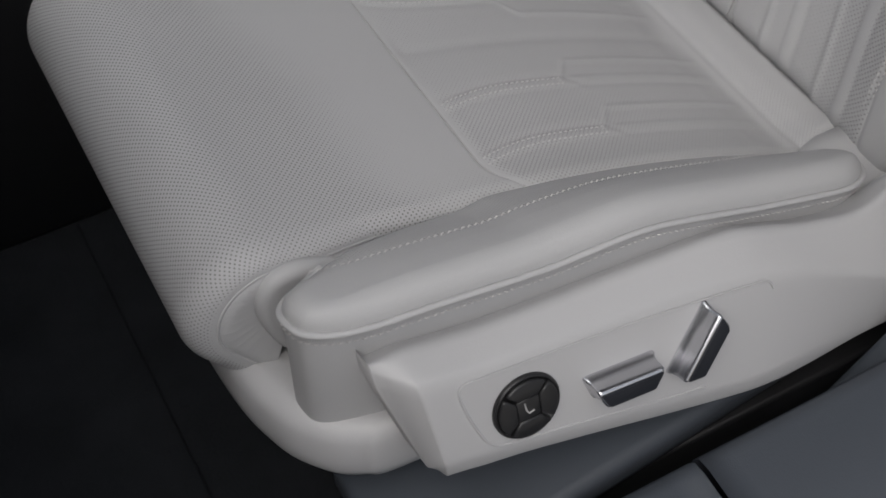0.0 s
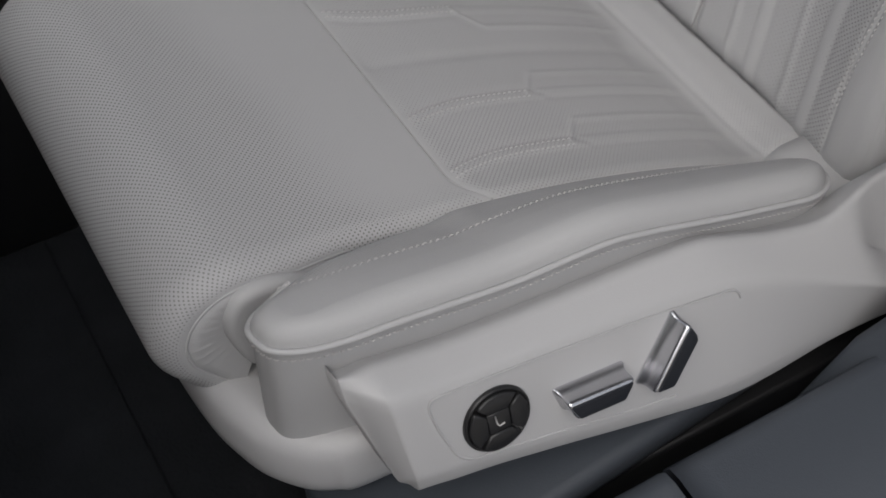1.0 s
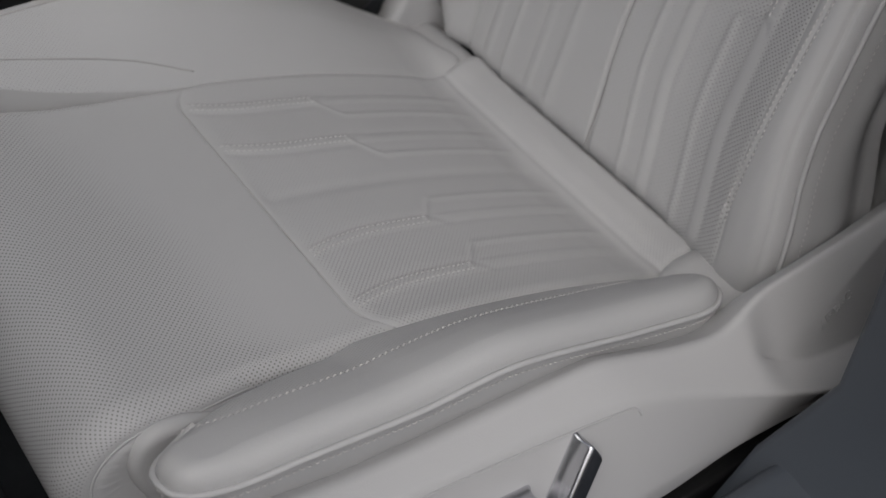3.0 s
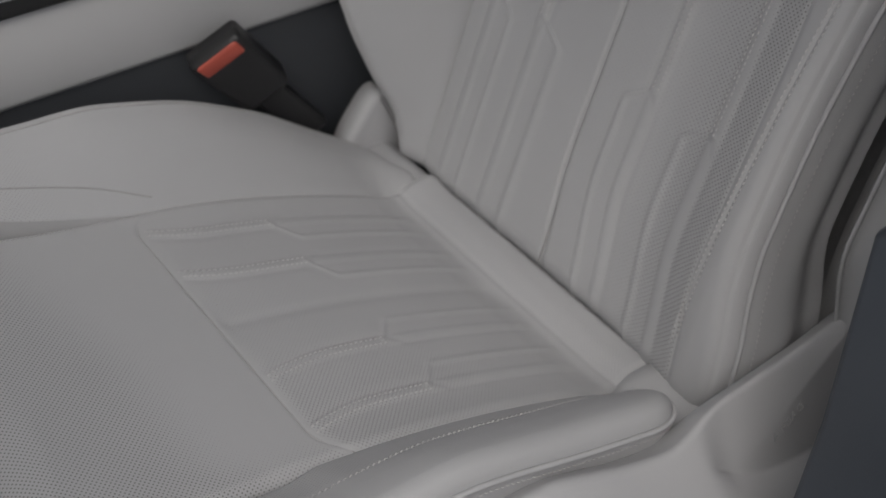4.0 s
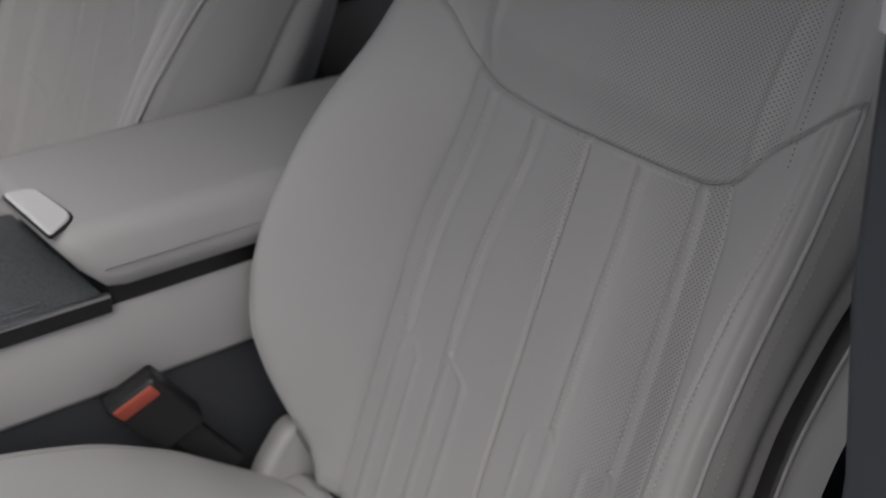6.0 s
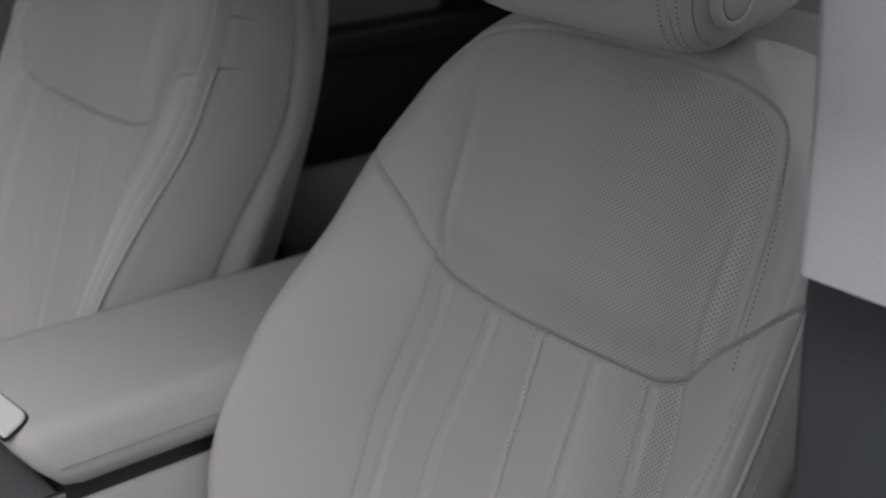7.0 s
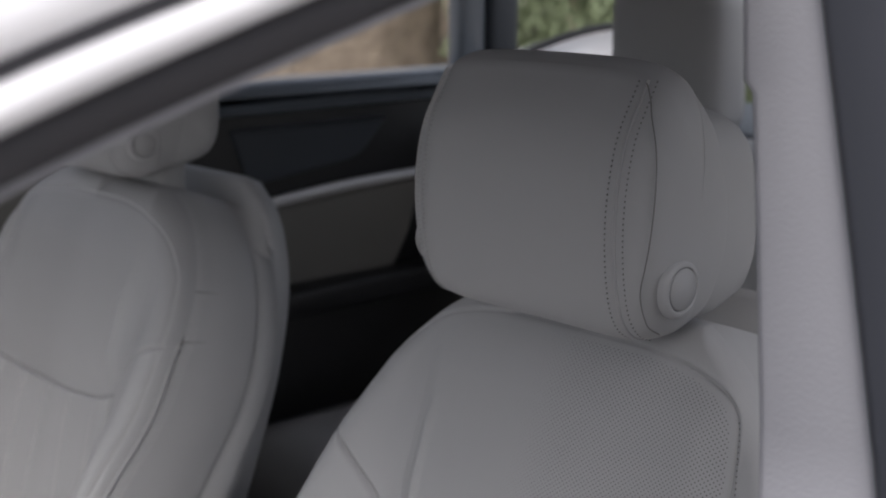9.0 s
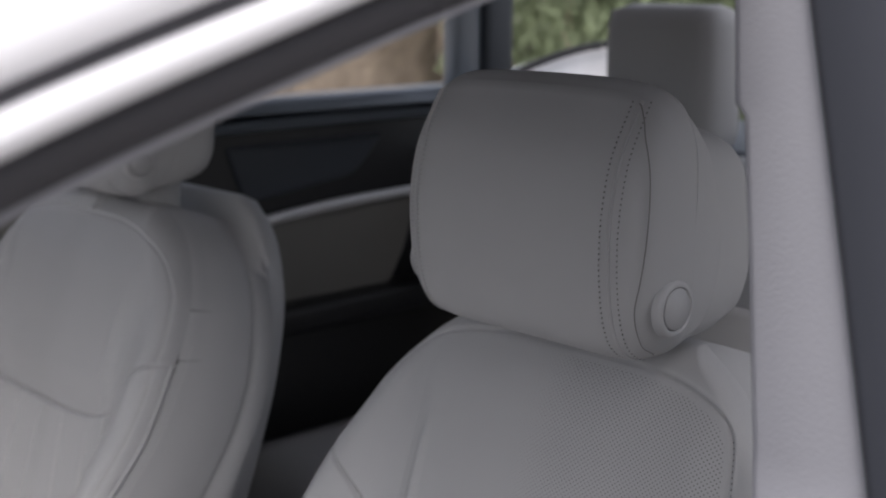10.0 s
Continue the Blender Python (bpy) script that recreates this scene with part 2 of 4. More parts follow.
def stitches(path, normal, length=0.0032, gap=0.0014, r=0.00045, lift=0.0001):
    """A row of short threads along a path of places. normal: the way out of the leather, one vector or one for each place."""
    path = [Vector(p) for p in path]
    norm = [Vector(v) for v in normal] if isinstance(normal, list) else [Vector(normal)] * len(path)
    dist = [0.0]
    for a, b in zip(path, path[1:]):
        dist.append(dist[-1] + (b - a).length)
    verts, faces, s = [], [], 0.0

    def at(d):
        k = max(0, min(len(path) - 2, int(np.searchsorted(dist, d)) - 1))
        t = (d - dist[k]) / max(1e-9, dist[k + 1] - dist[k])
        return path[k].lerp(path[k + 1], t), norm[k].lerp(norm[k + 1], t).normalized()

    while s + length < dist[-1]:
        (a, na), (b, nb) = at(s), at(s + length)
        w = (b - a).normalized()
        side = w.cross(na).normalized() * r
        k = len(verts)
        mid, nm = (a + b) / 2, (na + nb) / 2
        for p, q, h in ((a, na, -0.0004), (mid - w * length * 0.3, nm, r + lift), (mid + w * length * 0.3, nm, r + lift), (b, nb, -0.0004)):
            verts += [p + side + q * (h - r * 0.7), p + q * (h + r * 0.5), p - side + q * (h - r * 0.7)]
        for i in range(3):
            faces += [(k + 3 * i + j, k + 3 * i + j + 1, k + 3 * i + j + 4, k + 3 * i + j + 3) for j in range(2)]
        s += length + gap
    return mesh_of(verts, faces)


# ---- the seat ----
TILT = 0.265
ALPHA = math.atan(TILT)


def deck(x):
    """Height of the cushion's middle plane."""
    return 0.343 - TILT * (np.asarray(x, float) + 0.255)


def sunk(x):
    """The middle plane, sinking towards the back of the cushion."""
    x = np.asarray(x, float)
    low = deck(x) - 0.6 * np.maximum(0, x + 0.22) ** 2
    t = smoothstep(-0.03, 0.03, x)
    return low * (1 - t) + (0.2500 + 0.10 * np.maximum(0, x - 0.0)) * t


def lane_relief(a, y, fork, way, lanes, step, tall=1.0):
    """Quilting on an insert: raised lines along a at the distances lanes from the middle; past a = fork each splits in two."""
    y = np.abs(y)
    a = np.asarray(a, float)
    f = smoothstep(fork - 0.012, fork + 0.012, a)
    f = f if way > 0 else 1 - f
    h = np.zeros_like(a + y)
    for c in lanes:
        h += 0.0014 * np.exp(-(((y - c) / 0.0052) ** 4)) * (1 - 0.35 * f)
        h += (f > 0.02) * 0.0012 * bell(y - c + step * f, 0.0030)
        h -= 0.0007 * bell(y - c + 0.0075 - 0.012 * f, 0.004)
    return h * tall


def lane_bend(x):
    """How far the cushion's lanes swing outwards towards its front seam."""
    return 0.012 * np.clip((-0.19 - np.asarray(x, float)) / 0.065, 0, 1) ** 2


def build_seat():
    seat = thing("car_seat", (-0.2, 0, 0.0), "light grey leather front car seat with perforated quilted centre", "car seat", "front seats")
    # cushion middle: thigh pad in front, quilted insert behind it
    R, x_roll = 0.052, -0.408
    nf = np.array([math.sin(ALPHA), math.cos(ALPHA)])
    fw = np.array([-math.cos(ALPHA), math.sin(ALPHA)])
    flat = np.linspace(0.075, x_roll, 320)
    arc = np.linspace(0, radians(140), 60)[1:]
    cx, cz = np.array([x_roll, deck(x_roll)]) - R * nf
    xs = np.r_[flat, cx + R * (nf[0] * np.cos(arc) + fw[0] * np.sin(arc))]
    zs = np.r_[sunk(flat), cz + R * (nf[1] * np.cos(arc) + fw[1] * np.sin(arc))]
    end = np.array([xs[-1] - xs[-2], zs[-1] - zs[-2]])
    end /= np.linalg.norm(end)
    tail = np.linspace(0, 0.05, 12)[1:]
    xs, zs = np.r_[xs, xs[-1] + end[0] * tail], np.r_[zs, zs[-1] + end[1] * tail]
    tang = np.stack([np.gradient(xs), np.gradient(zs)], 1)
    tang /= np.linalg.norm(tang, axis=1)[:, None]
    nrm = np.stack([-tang[:, 1], tang[:, 0]], 1)
    sgn = np.sign((nrm[0] @ nf)) or 1.0
    nrm *= sgn
    run = np.r_[0, np.cumsum(np.hypot(np.diff(xs), np.diff(zs)))]
    half = 0.156
    ys = np.linspace(-half, half, 230)
    A, Yg = np.meshgrid(run, ys, indexing="ij")
    Xg = np.repeat(xs[:, None], len(ys), 1)
    flatmask = np.repeat((np.arange(len(xs)) < len(flat))[:, None], len(ys), 1)
    ay = np.abs(Yg)
    seam_x = -0.255 + 18 * np.maximum(0, ay - 0.118) ** 2
    inside = flatmask & (Xg > seam_x) & (Xg < 0.010)
    h = np.zeros_like(Xg)

    def quilting(x, y):
        """Height of the insert's sewn relief over the cushion's middle plane."""
        sx = -0.255 + 18 * np.maximum(0, np.abs(y) - 0.118) ** 2
        k = smoothstep(0.0, 0.012, x - sx) * (1 - smoothstep(-0.012, 0.004, x))
        return k * (lane_relief(x, np.abs(y) - lane_bend(x), -0.140, 1, (0.055, 0.112), 0.024, 0.8) + 0.0008 - 0.0010 * bell(y, 0.006) - 0.0014 * bell(y, 0.03))

    h += quilting(Xg, Yg) * flatmask
    h -= flatmask * 0.0007 * bell(Xg - seam_x, 0.0014)
    h += flatmask * 0.0006 * bell(Xg - seam_x + 0.03, 0.03)
    h -= flatmask * 0.0012 * bell(Xg - 0.010, 0.0030)
    h += flatmask * (0.0015 * bell(Xg - 0.030, 0.014) - 0.018 * smoothstep(0.043, 0.063, Xg))
    # the middle of the cushion is slightly hollow, its rims rise
    h += 0.004 * smoothstep(0.12, 0.156, ay) * flatmask * smoothstep(-0.30, -0.2, Xg)
    edge = half - ay
    re = 0.014
    h -= np.where(edge < re, re - np.sqrt(np.maximum(0, re**2 - (re - edge) ** 2)), 0)
    pos = np.stack([Xg + nrm[:, :1] * h, Yg, zs[:, None] + nrm[:, 1:] * h], -1)
    bent = np.where(edge < re, re * np.arcsin(np.clip((re - edge) / re, 0, 1)) - (re - edge), 0)
    uv = np.stack([A, Yg + np.sign(Yg) * bent], -1)
    perf_t = (1 - smoothstep(-0.36, -0.29, Xg + 0.25 * np.maximum(0, Yg + 0.02))) + (1 - smoothstep(-0.162, -0.115, Yg)) * 0.9
    perf_i = 0.85 - 0.55 * smoothstep(-0.10, -0.02, Yg) - 0.55 * smoothstep(-0.21, -0.06, Xg)
    perf_t = np.where(Xg > 0.010, 0.5 * (1 - smoothstep(-0.10, 0.0, Yg)) * (1 - smoothstep(0.030, 0.038, Xg)), perf_t)
    perf = np.clip(np.where(inside, perf_i, perf_t), 0, 1)
    perf *= smoothstep(0.003, 0.008, np.abs(Xg - seam_x))
    cell = lambda g: g[:-1, :-1]
    region = np.where(cell(inside), 1, np.where(cell(Xg) > 0.010, 2, 0))
    made = split_sheet(pos, uv, perf, region)
    part("thigh_support", made[0], LEATHER_P, seat, "perforated leather thigh pad with a rolled front edge")
    part("seat_insert", made[1], LEATHER_P, seat, "quilted perforated leather insert")
    part("rear_roll", made[2], LEATHER_P, seat, "smooth leather roll at the back of the cushion")

    def deck_point(x, y, lift=0.0):
        return (x, y, float(sunk(x)) + lift)

    # rounded ends of the thigh pad: the holes run over the edge to a seam, then a gathered cap
    for s in (-1, 1):
        prof, along = list(zip(xs[228:], zs[228:])), run[228:]
        n = len(prof)

        def ring_row(sc, out, pucker=0.0):
            row = []
            for k, (x, z) in enumerate(prof):
                cx_, cz_ = max(x, -0.402), 0.340 - TILT * (max(x, -0.402) + 0.402)
                row.append((cx_ + (x - cx_) * sc, s * (half + out - 0.009 * float(smoothstep(-0.40, -0.33, x)) * float(smoothstep(-0.0125, 0.004, out)) + pucker * math.sin(k * 1.7) * math.sin(k * 0.53)), cz_ + (z - cz_) * sc))
            return row

        wrap = [(1 - 0.27 * (1 - math.cos(th)), -0.0125 + 0.0195 * math.sin(th)) for th in [math.pi / 2 * k / 9 for k in range(10)]]
        verts = [v for sc, out in wrap for v in ring_row(sc, out)]
        uv = [(u, s * (half - 0.0125 + 0.0030 * k)) for k in range(len(wrap)) for u in along]
        holes = [0.9 if k < 8 else 0.0 for k in range(len(wrap)) for u in along]
        part("thigh_support_edge", mesh_of(verts, grid_faces(len(wrap), n), uv, holes), LEATHER_P, seat)
        part("seam_piping", sweep(ring_row(0.732, 0.0068), ring(0.0010, 6), (0, 1, 0)), LEATHER, seat)
        fold = [(0.73, 0.0062, 0), (0.70, 0.0082, 0.0003), (0.62, 0.0095, 0.0004), (0.50, 0.009, 0.0002), (0.3, 0.008, 0), (0.0, 0.007, 0)]
        part("thigh_support_cap", mesh_of([v for row in fold for v in ring_row(*row)], grid_faces(len(fold), n)), LEATHER, seat, "gathered leather end cap")

    # cushion bolsters
    def rise(x, s):
        if s < 0:
            return glide(x, [-0.44, -0.40, -0.35, -0.28, -0.20, -0.11, -0.03], [0.012, 0.019, 0.031, 0.042, 0.058, 0.052, 0.049])
        return glide(x, [-0.44, -0.36, -0.29, -0.23, -0.17, -0.09, -0.02, 0.06], [0.012, 0.033, 0.046, 0.055, 0.052, 0.032, 0.0, -0.03])

    def bolster_top(x, y):
        a, s = np.abs(y), -1 if y < 0 else 1
        if s < 0:
            t = glide(a, [0.150, 0.165, 0.180, 0.195, 0.210, 0.222, 0.232], [0.0, 0.18, 0.42, 0.66, 0.85, 0.96, 1.0])
        else:
            t = 0.35 * smoothstep(0.144, 0.230, a) + 0.65 * np.clip((a - 0.152) / 0.083, 0, 1)
        return (sunk(x) + 0.005 - (0.007 if s < 0 else 0.0) * smoothstep(-0.265, -0.295, x)) * (1 - t) + (deck(x) + rise(x, s)) * t + (0.004 * bell(a - 0.205, 0.03) if s > 0 else 0.0) - 0.002

    def strip_y(x):
        """Distance from the middle of the stitched seam that runs along the top of the near bolster."""
        return float(glide(x, [-0.405, -0.366, -0.29, -0.20, -0.10, -0.03], [0.186, 0.190, 0.190, 0.184, 0.180, 0.168]))

    for s in (-1, 1):
        back = -0.008 if s < 0 else 0.035
        out = rounded([(-0.428, s * 0.194, 0.014), (-0.420, s * (0.230 if s < 0 else 0.238), 0.055), (-0.30, s * (0.238 if s < 0 else 0.249), 0.1), (back, s * (0.241 if s < 0 else 0.253), 0.045 if s < 0 else 0.1), (back, s * 0.148, 0.02), (-0.25, s * 0.151, 0.05), (-0.29, s * 0.155, 0.03), (-0.335, s * 0.161, 0.04), (-0.380, s * 0.174, 0.03)], 12)
        dense = []
        for i in range(len(out)):
            a, b = Vector(out[i]), Vector(out[(i + 1) % len(out)])
            k = max(1, int((b - a).length / 0.005))
            dense += [a.lerp(b, q / k) for q in range(k)]
        n = len(dense)
        spine = [Vector((min(max(p.x, -0.375), back - 0.05), s * 0.202)) for p in dense]
        rows, r = [], 0.016
        for e in (0.0, 0.001, 0.003, 0.006, 0.010, 0.016):
            row = []
            for p, c in zip(dense, spine):
                q = p + (c - p).normalized() * e
                soft_edge = 0.22 + 0.78 * float(smoothstep(0.170, 0.195, abs(p.y)))
                row.append((q.x, q.y, float(bolster_top(q.x, q.y)) - soft_edge * (r - math.sqrt(max(0, r * r - (r - e) ** 2)))))
            rows.append(row)
        for t in (0.06, 0.12, 0.18, 0.25, 0.32, 0.4, 0.5, 0.62, 0.8, 1.0):
            row = []
            for p, c in zip(dense, spine):
                q = (p + (c - p).normalized() * r).lerp(c, t)
                row.append((q.x, q.y, float(bolster_top(q.x, q.y))))
            rows.append(row)
        flatv = [v for row in rows for v in row]
        # a narrow strip of holes beside the slit
        holes = [0.7 * float(abs(y) < strip_y(x) - 0.004) * float(smoothstep(-0.21, -0.26, x)) if s < 0 else 0.45 * float(smoothstep(-0.27, -0.33, x)) for x, y, z in flatv]
        part("cushion_bolster", mesh_of(flatv, grid_faces(len(rows), n, True), [(x, y * 1.4) for x, y, z in flatv], holes), LEATHER_P, seat, "padded leather side bolster")
        low = rows[0]
        skirt = [low, [(x, y, z - 0.005) for x, y, z in low], [(x, y + s * 0.002 if abs(y) > 0.2 else y, z - 0.03) for x, y, z in low], [(x, y, z - 0.06) for x, y, z in low], [(x, y * 0.99, 0.24) for x, y, z in low]]
        part("bolster_skirt", mesh_of([v for row in skirt for v in row], grid_faces(5, n, True)), LEATHER, seat, "leather side of the bolster")
        rim = [Vector(v) for v in low]
        on_rim = [abs(v.y) > 0.178 for v in rim]
        start = next(i for i in range(n) if on_rim[i] and not on_rim[i - 1])
        rim = [rim[(start + i) % n] for i in range(n) if on_rim[(start + i) % n]]
        def outward(v):
            c = Vector((min(max(v.x, -0.37), back - 0.05), s * 0.200, v.z))
            return (v - c).normalized()
        part("bolster_piping", sweep([v + outward(v) * 0.0012 + Vector((0, 0, 0.0005)) for v in rim], ring(0.0022, 8)), LEATHER, seat, "leather piping along the bolster's edge")
        part("stitching", stitches([v + outward(v) * 0.0012 + Vector((0, 0, -0.0075)) for v in rim], [outward(v) for v in rim]), THREAD, seat)
        top = [(x, s * strip_y(x), float(bolster_top(x, s * strip_y(x))) + 0.0007) for x in np.linspace(-0.402, -0.045, 90)]
        if s < 0:
            part("stitching", stitches(top, (0, -s * 0.5, 1)), THREAD, seat)
        else:
            # the inner bolster has a seam up its slope and one below its crest
            slope = [(x, y, float(bolster_top(x, y)) + 0.0003) for x, y in zip(np.linspace(-0.40, -0.225, 50), glide(np.linspace(-0.40, -0.225, 50), [-0.40, -0.35, -0.271, -0.225], [0.198, 0.188, 0.174, 0.160]))]
            part("bolster_seam", sweep(slope, ring(0.0007, 6)), THREAD_AND_SHADE_MID, seat)
            part("bolster_seam", sweep([Vector(rows[6][i]) + Vector((0, 0, 0.0002)) for i in range(n) if dense[i].y > 0.225], ring(0.0006, 6)), THREAD_AND_SHADE_MID, seat)
    # padded plugs between the thigh pad and the bolsters
    plug = rounded([(-0.434, 0.346, 0.035), (-0.424, 0.374, 0.04), (-0.396, 0.376, 0.04), (-0.358, 0.350, 0.04), (-0.34, 0.30, 0.02), (-0.412, 0.286, 0.04)], 8)
    for s in (-1, 1):
        part("hinge_disc", slab(plug, lambda a, b, h: (a, s * (0.1715 + h), b), 0.011, 0.007, 6), LEATHER, seat, "leather plug beside the thigh pad")

    # lane stitches near the front of the insert
    for y in (-0.112, -0.055, 0.055, 0.112):
        for d in (-0.0032, 0.0032):
            xx = np.linspace(-0.250, -0.145, 40)
            yy = [math.copysign(abs(y) + float(lane_bend(x)), y) + d for x in xx]
            part("stitching", stitches([deck_point(x, q, float(quilting(np.array(x), np.array(q))) + 0.0002) for x, q in zip(xx, yy)], (TILT, 0, 1)), THREAD, seat)

    # backrest
    z0, x0, lean = 0.245, 0.047, 0.3325
    HB = 0.690

    width_at = [0, 0.037, 0.079, 0.121, 0.163, 0.25, 0.33, 0.45, 0.50, 0.585, 0.63, 0.66, 0.69]

    def half_width(s):
        return glide(s, width_at, [0.201, 0.213, 0.224, 0.238, 0.251, 0.266, 0.266, 0.255, 0.248, 0.221, 0.190, 0.158, 0.105])

    def near_width(s):
        return glide(s, width_at, [0.212, 0.226, 0.223, 0.215, 0.210, 0.208, 0.210, 0.215, 0.215, 0.206, 0.181, 0.153, 0.105])

    def wing(s):
        return glide(s, [0, 0.037, 0.079, 0.121, 0.163, 0.25, 0.33, 0.374, 0.45, 0.50, 0.585, 0.69], [0.024, 0.036, 0.079, 0.100, 0.109, 0.105, 0.091, 0.079, 0.050, 0.038, 0.018, 0.006])

    def near_swell(s, y):
        """Height of the outer bolster, which swells gently out of the insert."""
        tall = glide(s, [0, 0.037, 0.079, 0.121, 0.163, 0.25, 0.33, 0.374, 0.45, 0.50, 0.585, 0.69], [0.020, 0.030, 0.038, 0.043, 0.045, 0.045, 0.042, 0.038, 0.030, 0.025, 0.015, 0.006])
        return tall * glide(np.maximum(0, -np.asarray(y, float)), [0.0, 0.07, 0.10, 0.13, 0.155, 0.178, 0.192, 0.206, 0.22, 0.3], [0, 0, 0.10, 0.34, 0.62, 0.89, 0.985, 1.0, 0.98, 0.95])

    def side_depth(s):
        return glide(s, [0, 0.1, 0.18, 0.27, 0.35, 0.5, 0.69], [0.060, 0.048, 0.022, 0.022, 0.036, 0.082, 0.095])

    LANES = (0.058, 0.117)

    def sway(s, y):
        """How far the sewn lines stand off their straight course: the lower back is hollow."""
        low = 1 - smoothstep(0.27, 0.43, s)
        return (0.009 * smoothstep(-0.15, -0.03, y) - 0.006) * low + 0.019 * low * smoothstep(0.0, 0.07, y) - 0.54 * near_swell(s, y) * (1 - smoothstep(0.40, 0.46, s)) - 0.018 * (1 - smoothstep(0.0, 0.13, s)) * smoothstep(0.05, -0.05, y)

    def double_seam(s):
        """Distance of the double-stitched seam on the outer bolster from the middle."""
        return glide(s, [0, 0.06, 0.178, 0.271, 0.371, 0.445, 0.6], [0.172, 0.174, 0.178, 0.184, 0.191, 0.200, 0.205])

    def on_back(s, y):
        return y + float(sway(s, y))

    def bead(s, y):
        """Distance inside the sewn rim of the shoulder panel."""
        side = np.where(y < 0, glide(s, [0.40, 0.507, 0.567, 0.617, 0.66], [0.183, 0.178, 0.174, 0.168, 0.160]), half_width(s) - 0.008) - np.abs(y)
        over = glide(np.abs(y), [0, 0.05, 0.1, 0.135, 0.158, 0.2], [0.663, 0.663, 0.658, 0.650, 0.642, 0.62]) - s
        return -0.009 * np.log(np.exp(-np.clip(side, -0.2, 0.3) / 0.009) + np.exp(-np.clip(over, -0.2, 0.3) / 0.009))

    def back_relief(s, y):
        yw = y - sway(s, y)
        ay = np.abs(yw)
        seam = top_seam(y)
        under = 1 - smoothstep(-0.004, 0.004, s - seam)
        ins = 1 - smoothstep(0.141, 0.149, ay)
        d = 0.004 * under * np.where(y > 0, ins, 1 - smoothstep(0.04, 0.19, ay))
        off = sway(s, np.array(0.145))
        u = np.clip((y - 0.147 - off) / (0.100 - 0.6 * off), 0, 1)
        d += wing(s) * (0.5 * u + 0.5 * np.sin(u * math.pi / 2)) + near_swell(s, y)
        d += under * ins * lane_relief(s, yw, 0.196, -1, LANES, 0.025, 1.2)
        d -= under * 0.0038 * bell(yw, 0.0016)
        d -= under * np.where(y < 0, 0.0012, 0.0038) * bell(ay - 0.145, 0.0020)
        d -= 0.0046 * bell(s - seam, 0.0019) - 0.0010 * bell(s - seam, 0.012)
        d += 0.012 * (1 - under) * smoothstep(0.0, 0.05, s - seam) * (1 - smoothstep(0.13, 0.18, np.abs(y))) * (1 - smoothstep(0.60, 0.68, s))
        d += (1 - under) * 0.003 * bell(np.abs(y + 0.012) - 0.142, 0.005) * smoothstep(0.44, 0.47, s) * (1 - smoothstep(0.55, 0.58, s))
        rim = bead(s, y)
        d += (1 - under) * (0.0012 * smoothstep(0.0, -0.004, rim) + 0.0006 * bell(rim + 0.003, 0.002) - 0.0018 * bell(rim, 0.0013))
        d -= under * (y < 0) * 0.0022 * bell(y + double_seam(s), 0.0016) * smoothstep(0.04, 0.07, s)
        # welt along the outer edges
        side = np.where(y < 0, near_width(s), half_width(s)) - np.abs(y)
        d -= np.where(y < 0, 0.0020, 0.0028) * bell(side - 0.0085, 0.0016) * smoothstep(0.03, 0.06, s) * (1 - smoothstep(0.58, 0.62, s))
        return d

    def top_seam(y):
        return glide(y, [-0.27, -0.224, -0.194, -0.168, -0.146, -0.106, -0.044, 0.018, 0.10, 0.145, 0.18, 0.227, 0.27], [0.552, 0.533, 0.498, 0.474, 0.446, 0.432, 0.430, 0.430, 0.435, 0.449, 0.482, 0.516, 0.54])

    def edge_round(s, q):
        """Radius of the front edge: wider along the upper inner side."""
        return 0.021 + 0.016 * smoothstep(0.25, 0.45, s) * (np.asarray(q) > 0)

    ss = np.linspace(0, HB, 400)
    qs = np.linspace(-1, 1, 320)
    S, Q = np.meshgrid(ss, qs, indexing="ij")
    W = np.where(Q < 0, near_width(S), half_width(S))
    Yb = W * Q
    D = back_relief(S, Yb)
    edge = np.minimum(W - np.abs(Yb), np.minimum((HB - S) * 1.0, S * 0.8))
    RB = edge_round(S, Q)
    D -= np.where(edge < RB, RB - np.sqrt(np.maximum(0, RB**2 - (RB - edge) ** 2)), 0)
    ln = math.hypot(1, lean)
    ux, uz = lean / ln, 1 / ln

    def back_point(s, y, d=0.0):
        return (x0 + ux * s - uz * d, y, z0 + uz * s + ux * d)

    posb = np.stack([x0 + ux * S - uz * D, Yb, z0 + uz * S + ux * D], -1)
    seamS = top_seam(Yb)
    Yw = Yb - sway(S, Yb)
    ins = (np.abs(Yw) < 0.145) & (S < seamS)
    reg = np.where(ins, np.where(Yw < 0, 0, 1), np.where(S >= seamS, 2, np.where(Yb < 0, 3, 4)))
    perfb = np.where(ins, np.where(Yw < 0, 0.15 + 0.75 * smoothstep(-0.05, -0.13, Yw), 0.65 * (1 - smoothstep(0.01, 0.045, Yw)) * smoothstep(0.22, 0.36, S)), 0)
    perfb = np.where((S >= seamS) & (bead(S, Yb) > 0.006), 0.85 - 0.80 * smoothstep(-0.02, 0.05, Yb), perfb)
    for c in LANES:
        perfb = np.where(ins, perfb * (1 - np.exp(-(((np.abs(Yw) - c) / 0.0050) ** 4))), perfb)
    perfb = np.clip(perfb, 0, 1)
    # the rows of holes run beside the outer edge of the insert
    swell = near_swell(S, Yb)
    stride = np.hypot(np.diff(Yb, axis=1), np.diff(swell, axis=1))
    across = np.concatenate([np.zeros((len(ss), 1)), np.cumsum(stride, axis=1)], axis=1)
